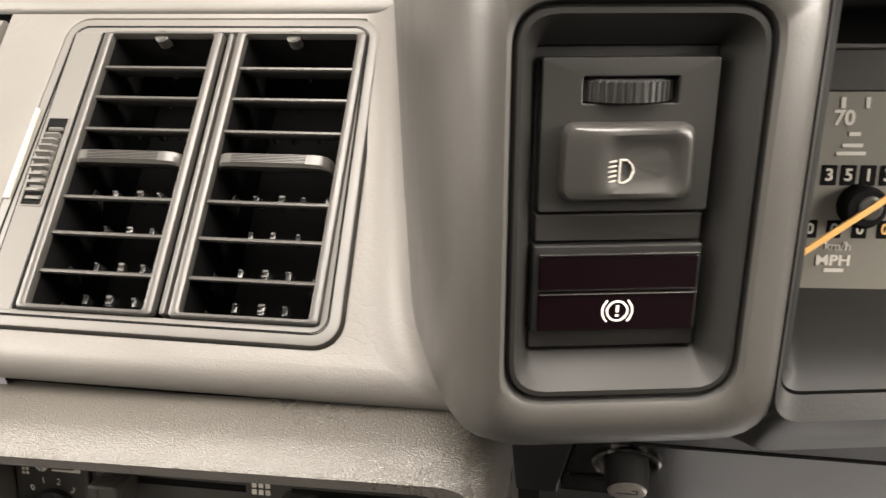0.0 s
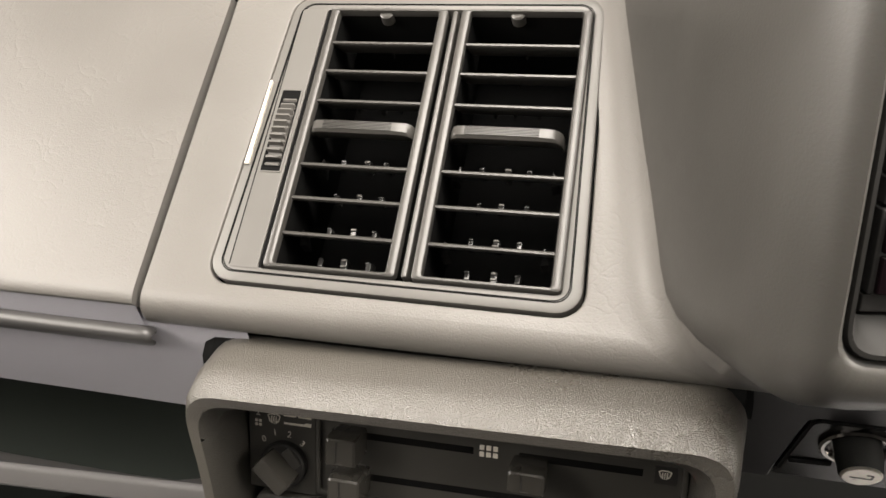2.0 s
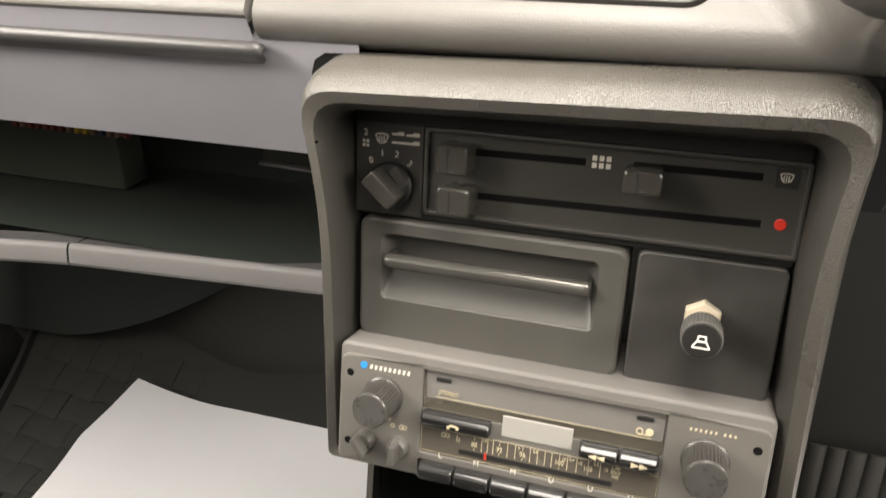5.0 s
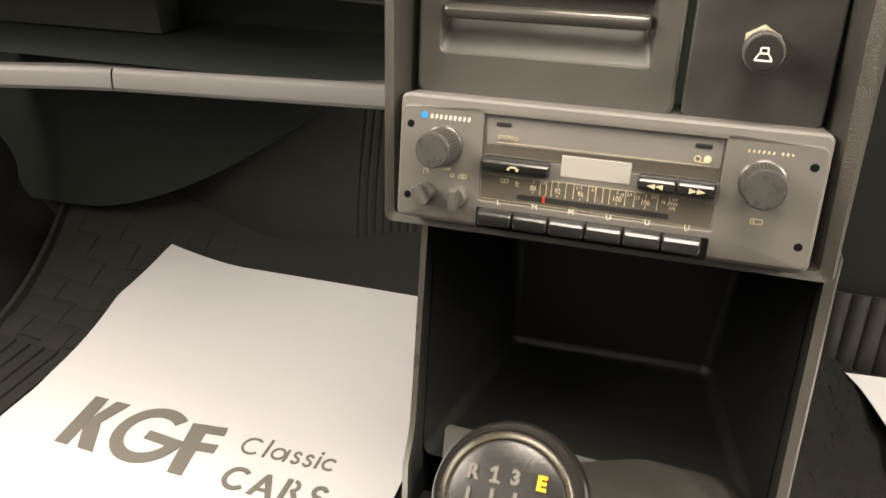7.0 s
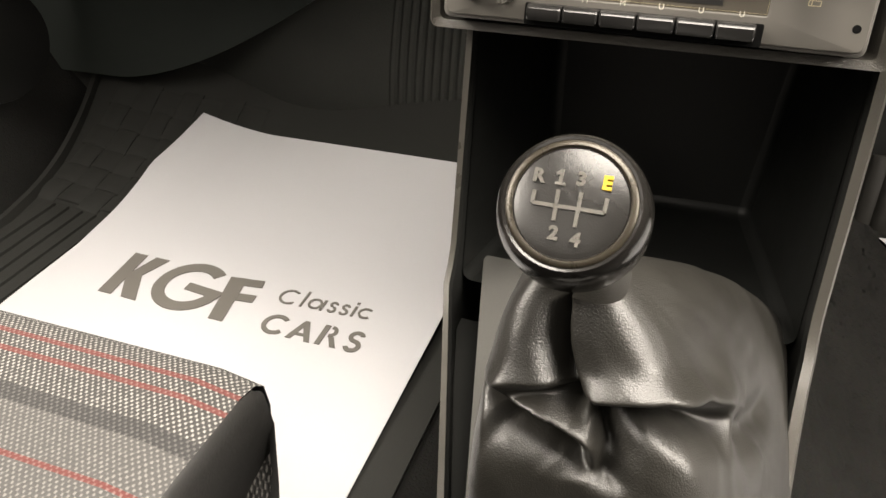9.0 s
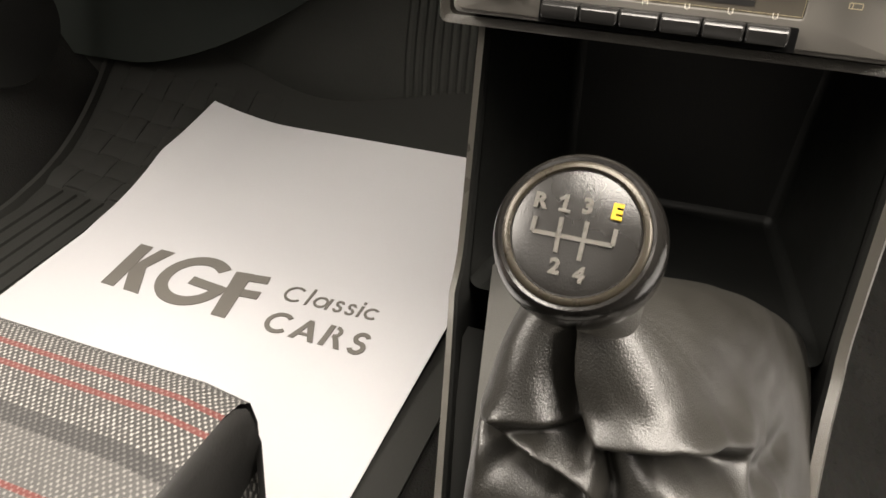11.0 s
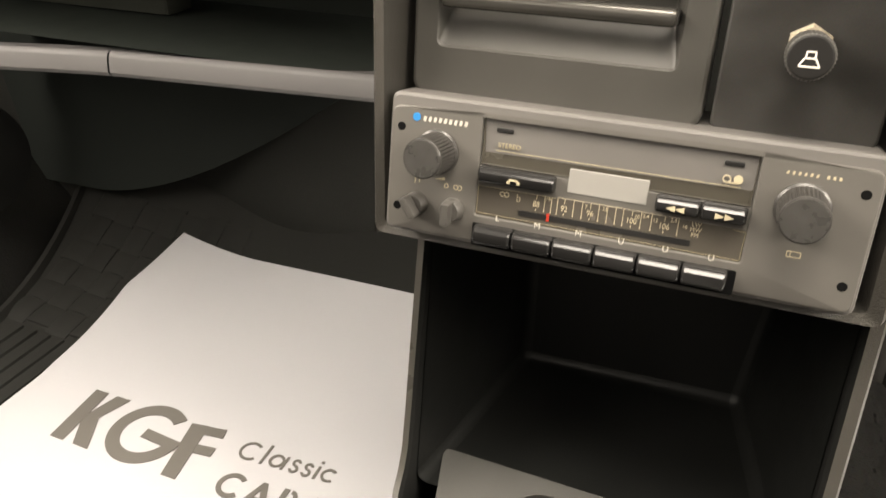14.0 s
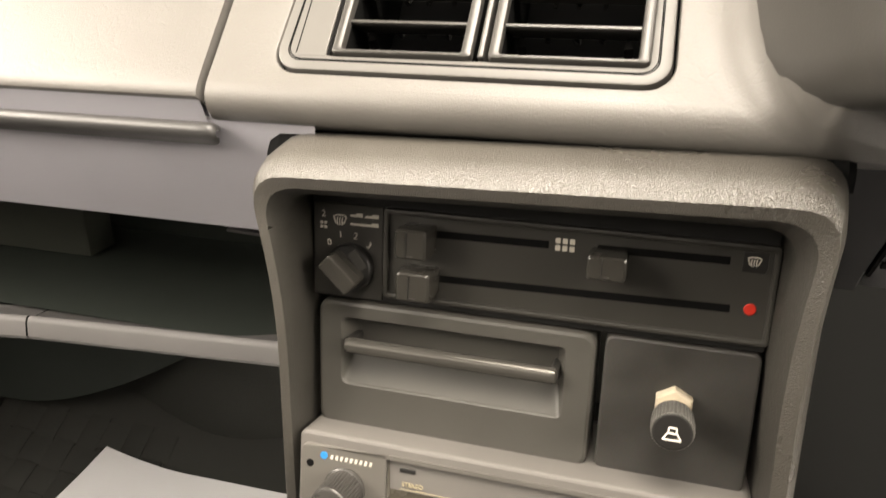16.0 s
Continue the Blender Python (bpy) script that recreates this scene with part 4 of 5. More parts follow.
def demist(name, cx, cy, s, z):
    bm = B()
    stroke(bm, [(cx - 3.0 * s, cy + 1.6 * s), (cx - 1.5 * s, cy + 2.3 * s), (cx + 1.5 * s, cy + 2.3 * s), (cx + 3.0 * s, cy + 1.6 * s), (cx + 1.9 * s, cy - 1.4 * s), (cx + 0.9 * s, cy - 1.0 * s)], 0.55 * s, z, z + 0.2)
    stroke(bm, [(cx - 3.0 * s, cy + 1.6 * s), (cx - 1.9 * s, cy - 1.4 * s), (cx - 0.9 * s, cy - 1.0 * s)], 0.55 * s, z, z + 0.2)
    for k in (-1, 0, 1):
        stroke(bm, [(cx + k * 1.15 * s, cy + 1.3 * s), (cx + k * 1.15 * s - 0.2 * s, cy - 0.3 * s), (cx + k * 1.0 * s, cy - 2.2 * s)], 0.5 * s, z, z + 0.2)
    return part(name, bm, PRINT, heat, "white demist symbol")


demist("demist_symbol", 82.6, 35.4, 0.76, 0.25)
demist("demist_symbol", -78.6, 34.9, 0.95, 0.15)
bm = B()
lathe(bm, [(2.2, 0), (2.2, 0.35), (1.9, 0.5)], 24, (83.3, 17.6))
part("red_dot", bm, RED, heat, "red warm-air dot")
for t, x, y, a in (("0", -83.4, 25.0, 20), ("1", -78.3, 28.6, 5), ("2", -71.6, 28.6, -10), ("3", -65.6, 25.2, -35)):
    lettering("fan_figure", t, 4.0, PRINT, heat, x, y, 0.25, a)
lettering("figure", "2", 4.0, PRINT, heat, -86, 37, 0.25)
bm = B()
for dx, dy in ((-0.9, 0.9), (0.9, 0.9), (-0.9, -0.9), (0.9, -0.9)):
    box(bm, (-86 + dx, 32.4 + dy, 0.3), (1.3, 1.3, 0.2), 0.3)
part("fan_symbol", bm, PRINT, heat, "white fan symbol")
for x0, x1, y in ((-74, -68.5, 37.4), (-67.5, -61.5, 37.4), (-74, -61.5, 33.8)):
    bm = B()
    q = [(x0, y - 0.5), (x1, y - 0.5), (x1, y + 1.1), (x1 - 2.5, y + 1.1), (x1 - 3.2, y + 0.5), (x0, y + 0.3)]
    rings(bm, [lift(q, 0), lift(q, 0.3)])
    part("printed_bar", bm, PRINT, heat)
dial = lathe(B(), [(10.2, 0), (10.2, 3.2), (9.4, 4.0), (8.8, 4.0)], 36, (-73.5, 15.5))
dial = part("dial_base", dial, BLACK, heat, "black fan dial")
bm = B()
slab(bm, 0, 0, 16.5, 7.6, 3.5, 15, 1.4, 0.9)
part("grip", bm, SLIDER, dial, "satin grip bar", at=pose(-0.0738, 0.0156, 0, 0, 0, -42))
bm = B()
slab(bm, 0, 0, 4.6, 9, 3.8, 4.5, 0.8, 0.2)
part("pointer_pad", bm, KNOB, dial, at=pose(-0.0690, 0.0196, 0, 0, 0, 38))

# ---------------------------------------------------------------- ashtray and fader panel
ash = thing("ashtray", HEAT_AXES, "closed satin black ashtray drawer with a bar pull", "ashtray")
bm = B()
n = 5
def ar(cx, cy, w, h, r, z):
    return lift(rrect(cx, cy, w, h, r, n), z)
rings(bm, [ar(-28.8, -28.6, 118, 57.6, 5, -20), ar(-28.8, -28.6, 118, 57.6, 5, 0.0), ar(-28.8, -28.6, 117, 56.6, 5, 1.4), ar(-28.8, -28.6, 114.6, 54.2, 4.2, 2.0),
           ar(-29.2, -22.0, 96, 31, 3.0, 2.0), ar(-29.2, -21.9, 95.0, 30.2, 2.6, 1.5), ar(-29.2, -21.8, 94.4, 29.8, 2.4, 0.8), ar(-29.2, -14.4, 88, 14.8, 1.8, -7.6), ar(-29.2, -13.8, 86, 11.6, 1.6, -8.4)], True, True)
part("drawer_front", bm, ASH, ash, smooth=20)
bm = B()
loops = []
for u, s in ((-74.6, 0.5), (-74.0, 0.9), (-72.5, 1), (14.0, 1), (15.4, 0.9), (16.1, 0.5)):
    loops.append([(u, -18.2 + 3.5 * s * math.cos(a), 4.0 + 3.2 * s * math.sin(a)) for a in [2 * math.pi * k / 14 for k in range(14)]])
rings(bm, loops)
part("bar_pull", bm, mat("pull_satin", (0.105, 0.100, 0.090), 0.19, metal=0.55), ash, "satin bar pull")
for x in (-73, 14.8):
    bm = B()
    box(bm, (x, -18.4, -2), (3.4, 5.4, 13), 0.8)
    part("pull_lug", bm, SATIN, ash)
fad = thing("fader_panel", HEAT_AXES, "black blanking panel with a speaker fader knob", "fader panel")
bm = B()
slab(bm, 61.8, -28.0, 57, 57.4, -18, 0.9, 3.4, 1.0, 5)
part("plate", bm, mat("fader_plate", (0.043, 0.0407, 0.0370), 0.42, grain=0.2, grain_size=0.0006, vary=0.5, blotch=0.025, wear=0.12), fad)
bm = B()
q = [(7.8 * math.cos(radians(60 * k)), 7.8 * math.sin(radians(60 * k))) for k in range(6)]
rings(bm, [lift(q, 0.6), lift(q, 4.6), lift([(x * 0.9, y * 0.9) for x, y in q], 5.4), lift([(x * 0.55, y * 0.55) for x, y in q], 5.5), lift([(x * 0.55, y * 0.55) for x, y in q], 13)])
part("nut", bm, BRASS, fad, "ivory hexagonal nut", at=pose(0.0610, -0.0238, 0, 0, 0, 30))
bm = B()
lathe(bm, [(6.0, 11.0), (7.7, 11.6), (7.7, 13.2), (7.9, 14.0), (7.9, 21.0), (7.5, 21.7), (6.9, 21.9)], 144, ribs=36, depth=0.4, rib_rows=(3, 4))
fk = part("fader_knob", bm, mat("fader_knob", (0.13, 0.125, 0.115), 0.30, metal=0.4, vary=0.12), fad, "knurled grey knob", smooth=25, at=pose(0.0610, -0.0250, 0))
bm = B()
lathe(bm, [(7.1, 21.6), (7.1, 22.1), (6.5, 22.3)], 48)
part("knob_face", bm, PANEL, fk, "black knob face")
bm = B()
stroke(bm, [(-3.2, -3.0), (3.2, -3.0), (1.7, -0.3), (-1.7, -0.3), (-3.2, -3.0)], 0.55, 22.2, 22.5)
stroke(bm, [(-1.4, -0.3), (-1.4, 1.8), (1.4, 1.8), (1.4, -0.3)], 0.55, 22.2, 22.5)
part("speaker_symbol", bm, WHITE, fk, "white loudspeaker symbol")

# ---------------------------------------------------------------- radio
radio = thing("car_radio", RADIO_AXES, "old grey cassette car radio with six preset keys", "car radio")
bm = B()
slab(bm, 0, 1.4, 184, 58.6, -60, -1.8, 3.6, 1.4, 5)
part("case", bm, RADIOTOP, radio, "grey trim case")
bm = B()
bezel(bm, (0.2, -0.2, 181, 51.6, 3.4), (0, 5.8, 103, 41, 1.0), -6, 0.0, 0.6, 4)
part("face_plate", bm, RADIO, radio, "warm grey face plate")
bm = B()
slab(bm, 0, 5.8, 104, 42, -8, -5.2, 0.5, 0.2)
part("recess_floor", bm, mat("radio_recess", (0.05, 0.045, 0.038), 0.4, vary=0.15), radio)
# cassette door
bm = B()
rings(bm, [lift(rrect(0, 16.2, 102, 19.4, 0.8, 3), -6), lift(rrect(0, 16.2, 102, 19.4, 0.8, 3), -1.0), [(x, y, -1.2 - (2.4 if y > 16 else 0)) for x, y in rrect(0, 16.2, 100, 18.4, 0.6, 3)]])
door = part("tape_door", bm, WINDOWGLASS, radio, "bronzed tape door")
bm = B()
box(bm, (0.5, 12.7, -0.95), (92, 0.25, 0.2), 0.05)
part("gold_line", bm, DIMCREAM, door)
for x in (-42.5, 43):
    bm = B()
    slab(bm, x, 20.8, 7, 1.8, -2.8, -1.2, 0.6, 0.3)
    part("peg", bm, BLACK, door)
lettering("caption", "STEREO", 2.7, DIMCREAM, door, -40, 14.9, -1.0)
bm = B()
ring_arc(bm, 41.3, 15.2, 1.3, 0, 360, 0.4, -1.2, -0.8, 14)
lathe(bm, [(1.6, -1.2), (1.6, -0.8)], 16, (45.2, 15.4))
bar(bm, 41.3, 14.0, 45.2, 14.0, 0.4, -1.2, -0.8)
part("tape_symbol", bm, CREAM, door)
bm = B()
slab(bm, 0, 5.4, 30.2, 9.4, -5.4, -0.6, 0.3, 0.2)
part("pale_label", bm, LABEL, radio, "blank pale grey label")
# middle band and tuning window
bm = B()
slab(bm, 0, -0.2, 103, 12.6, -5.6, -0.9, 0.5, 0.2)
part("middle_band", bm, RADIO, radio)
bm = B()
slab(bm, 0, -8.6, 103, 12.6, -5.6, -0.8, 0.5, 0.2)
scale_w = part("tuning_window", bm, mat("tuning_window", (0.082, 0.073, 0.060), 0.24, vary=0.12), radio, "dark tuning window")
bm = B()
stroke(bm, [(-51, -2.4), (-19, -2.4)], 0.14, -0.85, -0.7)
stroke(bm, [(-51, -2.4), (-51, -13.6), (51, -14.0), (51.3, -3.2), (47, -2.8)], 0.14, -0.85, -0.7)
part("window_line", bm, DIMCREAM, scale_w)
bm = B()
bar(bm, -33.4, -10.8, 33.0, -10.8, 2.2, -0.9, -0.5)
part("pointer_track", bm, BLACK, scale_w)
bm = B()
bar(bm, -21.3, -9.0, -21.3, -12.2, 1.1, -0.6, -0.2)
part("pointer", bm, mat("dull_red", (0.38, 0.035, 0.02), 0.4, vary=0.1), scale_w, "red tuning pointer")
bm = B()
bar(bm, -18.6, -1.9, 28.2, -2.0, 0.16, -0.75, -0.6)
part("scale_line", bm, CREAM, scale_w)
FIGURES = {-26.6: "88", -15.4: "92", -5.2: "96", 10.7: "100", 22.8: "106"}
for x in (-26.6, -23.3, -20.6, -18.2, -15.4, -11.8, -8.4, -5.2, -1.9, 1.3, 4.5, 7.4, 10.7, 14.1, 18.0, 22.8, 27.8):
    bm = B()
    if x in FIGURES:
        bar(bm, x, -2.0, x, -4.2, 0.24, -0.75, -0.62)
        bar(bm, x, -8.0, x, -8.8, 0.36, -0.75, -0.62)
    else:
        bar(bm, x, -2.0, x, -8.0, 0.24, -0.75, -0.62)
        bar(bm, x, -8.0, x, -8.8, 0.42, -0.75, -0.62)
    part("scale_tick", bm, CREAM, scale_w)
for x, t in FIGURES.items():
    lettering("figure", t, 3.3, CREAM, scale_w, x, -6.2, -0.66, wide=0.82)
for x, y, t in ((0.4, -3.4, "2.0"), (15.8, -3.4, "2.4"), (26.0, -3.2, "2.8"), (-6.9, -3.8, "7"), (12.6, -4.2, "10"), (19.4, -4.4, "12"), (30.2, -4.9, "16"), (-22.0, -3.2, "15")):
    lettering("figure", t, 2.1, CREAM, scale_w, x, y, -0.66, wide=0.9)
for k, t in enumerate(("LW", "MW", "FM")):
    lettering("band_name", t, 2.3, CREAM, scale_w, 34.2, -3.4 - 2.0 * k, -0.66)
bm = B()
for x in (-40.8, -39.0):
    ring_arc(bm, x, -4.4, 0.95, 0, 360, 0.3, -0.8, -0.6, 12)
stroke(bm, [(-34.6, -3.4), (-34.6, -6.2), (-33.4, -6.2), (-33.4, -4.6), (-34.6, -4.6)], 0.3, -0.8, -0.6)
part("band_symbols", bm, CREAM, scale_w)


def key(name, x, y, w, h, label, z1=6.0, radius=2.2):
    bm = B()
    loops = []
    sec = [(h / 2 - 0.3, -3), (h / 2, z1 - 3.2), (h / 2 - 0.7, z1 - 1.2), (h / 2 - 2.2, z1 - 0.1), (-h / 2 + 2.2, z1 - 0.1 - 0.4), (-h / 2 + 0.5, z1 - 1.6), (-h / 2, z1 - 3.4), (-h / 2 + 0.3, -3)]
    for u, s, d in ((-w / 2, 0.86, -1.1), (-w / 2 + 0.35, 0.95, -0.35), (-w / 2 + 1.0, 1, 0), (w / 2 - 1.0, 1, 0), (w / 2 - 0.35, 0.95, -0.35), (w / 2, 0.86, -1.1)):
        loops.append([(x + u, y + a * s, b + (d if b > 0 else 0)) for a, b in sec])
    rings(bm, loops)
    return part(name, bm, GLOSS, radio, label)


bm = B()
slab(bm, -0.4, -22.7, 103, 9.8, -5, 0.3, 1, 0.3)
part("key_well", bm, VOID, radio)
for k in range(6):
    key("preset_key", -42.2 + 16.45 * k, -21.6, 15.9, 7.8, "glossy black preset key", 6.4)
    lettering("band_letter", "LMMUUU"[k], 3.5, PRINT, radio, -41.6 + 16.6 * k, -14.7, 0.12)
tape = key("tape_key", -35.2, 3.0, 31, 6.6, "long glossy black tape key", 4.4)
bm = B()
stroke(bm, [(-37.6, 2.2), (-36.8, 3.0), (-34.4, 3.0), (-33.6, 2.2)], 0.7, 4.0, 4.6)
bar(bm, -38.2, 2.0, -37.0, 2.0, 1.0, 4.0, 4.6)
bar(bm, -34.2, 2.0, -33.0, 2.0, 1.0, 4.0, 4.6)
part("handset_symbol", bm, CREAM, tape)
for x, d in ((26.4, -1), (42.6, 1)):
    kk = key("wind_key", x, 3.0, 15.8, 6.6, "glossy black wind key", 4.4)
    bm = B()
    for s in (0, 3.3):
        q = [(x + d * (-2.8 + s), 3.4), (x + d * (-2.8 + s), 1.2), (x + d * (0.4 + s), 2.3)]
        rings(bm, [lift(q, 3.6), lift(q, 4.55)])
    part("wind_symbol", bm, CREAM, kk)


def turn_knob(x, y, r, h, label, rib=True):
    bm = B()
    lathe(bm, [(r * 1.12, 0), (r * 1.12, 1.2), (r * 1.02, 1.8), (r * 1.02, h * 0.45), (r, h * 0.5), (r * 0.99, h - 2.2), (r * 0.97, h - 1.6), (r * 0.97, h - 0.6), (r * 0.93, h - 0.1), (r * 0.85, h)], 144, (x, y), ribs=36 if rib else 0, depth=0.65, rib_rows=(3, 4, 5))
    k = part("turn_knob", bm, KNOB, radio, label, smooth=22)
    bm = B()
    lathe(bm, [(r * 0.91, h - 0.3), (r * 0.89, h + 0.2), (r * 0.5, h + 0.3)], 36, (x, y))
    part("knob_face", bm, mat("knob_face", (0.125, 0.12, 0.112), 0.3, metal=0.6, grain=0.2, grain_size=0.0004, vary=0.3, blotch=0.006), k)
    return k


turn_knob(-69.6, 8.6, 8.2, 17, "ribbed grey volume knob")
turn_knob(67.6, 8.8, 8.4, 17, "ribbed grey tuning knob")
for x, a in ((-77.2, 35), (-61.0, -2)):
    bm = B()
    lathe(bm, [(5.0, 0), (5.0, 1.5), (4.4, 4.5), (4.0, 5)], 28, (x, -14.2))
    s = part("small_knob", bm, mat("small_knob", (0.07, 0.066, 0.06), 0.35), radio, "dark grey small knob")
    bm = B()
    slab(bm, 0, 0, 3.2, 9.6, 4, 11, 0.8, 0.7)
    part("grip", bm, mat("small_knob", (0.07, 0.066, 0.06), 0.35), s, at=pose(x / 1000, -0.0142, 0, 0, 0, a))
for x, y in ((-86, 17), (-86, -16.6), (86, 17), (86, -16.4)):
    bm = B()
    lathe(bm, [(1.75, -0.5), (1.75, 0.1), (1.4, 0.18)], 20, (x, y))
    part("screw_hole", bm, VOID, radio, "black release hole")
bm = B()
lathe(bm, [(1.7, -0.2), (1.7, 0.2)], 20, (-79.6, 21.6))
part("blue_dot", bm, BLUE, radio, "blue dot")
bm = B()
for k in range(9):
    bar(bm, -76.2 + 2.2 * k, 20.4, -75.7 + 2.2 * k, 22.3, 1.1, 0, 0.2)
part("maker_bars", bm, PRINT, radio, "cream printed bars")
bm = B()
for k in range(6):
    bar(bm, 60.4 + 1.9 * k, 20.4, 60.7 + 1.9 * k, 21.6, 0.7, 0, 0.2)
for k in range(3):
    box(bm, (73.4 + 1.9 * k, 21.0, 0.12), (0.9, 1.2, 0.2), 0.2)
part("model_bars", bm, CREAM, radio, "cream printed bars")
bm = B()
stroke(bm, [(66, -6.9), (70.6, -6.9), (70.6, -8.9), (66, -8.9), (66, -6.9)], 0.35, 0, 0.2)
bar(bm, 67.2, -6.9, 67.2, -8.9, 0.35, 0, 0.2)
part("balance_symbol", bm, CREAM, radio)
bm = B()
stroke(bm, [(-78.5, -5.6), (-78.5, -3.2), (-76.6, -3.0), (-76.6, -5.2)], 0.35, 0, 0.2)
ring_arc(bm, -64.6, -4.8, 0.85, 0, 360, 0.35, 0, 0.2, 12)
for x in (-60.4, -58.8):
    ring_arc(bm, x, -4.8, 0.95, 0, 360, 0.35, 0, 0.2, 12)
q = [(-70, -2.6), (-65.5, -2.6), (-65.5, -1.4)]
rings(bm, [lift(q, 0), lift(q, 0.2)])
part("tone_symbols", bm, CREAM, radio)

# ---------------------------------------------------------------- gear lever
gear = thing("gear_lever", KNOB_AXES, "black gear knob with shift pattern above a leather boot", "gear lever")
bm = B()
prof = [(8.5, -46), (10.0, -40), (13.5, -36.5), (17.2, -31), (19.6, -24), (20.8, -16), (20.9, -9), (20.0, -4), (19.0, -1.4), (18.0, -0.3), (17.3, -0.5)]
lathe(bm, prof, 56)
part("ball", bm, KNOBLEATHER, gear, "glossy black ball")
bm = B()
lathe(bm, [(17.4, -1.4), (17.1, -0.5), (16.6, 0.0), (15.6, 0.1), (15.0, -0.7)], 56)
part("ring", bm, KNOBRING, gear, "worn brownish ring")
bm = B()
lathe(bm, [(14.9, -1.6), (14.7, -0.5), (13.0, 0.05), (8.0, 0.7), (3, 0.9)], 56)
cap = part("cap", bm, KNOBCAP, gear, "black domed cap")
for t, x, y, m in (("R", -9.4, 5.5, EMBOSS), ("1", -3.6, 6.0, EMBOSS), ("3", 1.6, 6.2, EMBOSS), ("E", 8.2, 6.2, YELLOW), ("2", -2.6, -8.9, EMBOSS), ("4", 3.2, -9.7, EMBOSS)):
    lettering("shift_figure", t, 4.9, m, cap, x, y, 0.75, 0, 0.35, wide=1.0, offset=0.24, label="yellow figure" if t == "E" else "")
bm = B()
box(bm, (-3.5, 4.25, 0.9), (2.7, 0.8, 0.5), 0.1)
bar(bm, -4.9, 6.7, -3.7, 7.7, 0.8, 0.65, 1.15)
part("figure_serif", bm, EMBOSS, cap)
bm = B()
stroke(bm, [(-9.6, 1.6), (-9.6, -1.8), (8.9, -1.5), (8.9, 2.4)], 1.0, 0.4, 1.25)
bar(bm, -3.6, 2.6, -3.2, -5.6, 1.0, 0.4, 1.3)
bar(bm, 2.3, 2.8, 2.4, -6.4, 1.0, 0.4, 1.3)
part("shift_pattern", bm, EMBOSS, cap, "faded raised shift pattern")

# soft creases: depth, width, line of (angle, height)
FOLDS = (
    (-0.0070, 0.0080, ((4.42, 0.97), (4.50, 0.90), (4.66, 0.83))),
    (-0.0090, 0.0050, ((5.03, 0.755), (5.02, 0.70), (4.97, 0.62))),
    (-0.0060, 0.0070, ((6.12, 0.50), (6.30, 0.42), (6.46, 0.302))),
    (0.0040, 0.0080, ((5.30, 0.74), (5.55, 0.69), (5.75, 0.62))),
    (0.0035, 0.0090, ((6.28, 0.62), (6.24, 0.50), (6.05, 0.40))))
# overhanging folds: lip height, lip width, pocket depth, pocket reach, share over which the tail dies out, line with the lip on its upper side
TUCKS = (
    (0.0018, 0.0028, 0.0125, 0.0042, 0.02, ((4.66, 1.00), (4.64, 0.94), (4.67, 0.888), (4.75, 0.835), (4.85, 0.805), (4.91, 0.795))),
    (0.0060, 0.0060, 0.0180, 0.0070, 0.28, ((4.93, 0.792), (5.20, 0.810), (5.45, 0.812), (5.81, 0.745), (6.03, 0.645), (6.12, 0.575))),
    (0.0015, 0.0060, 0.0100, 0.0040, 0.02, ((3.80, 0.735), (3.94, 0.755), (4.17, 0.782), (4.45, 0.797), (4.75, 0.797), (4.88, 0.790))),
    (0.0060, 0.0050, 0.0170, 0.0060, 0.35, ((4.00, 0.738), (4.33, 0.735), (4.57, 0.725), (4.77, 0.708), (4.86, 0.675), (4.90, 0.600))))


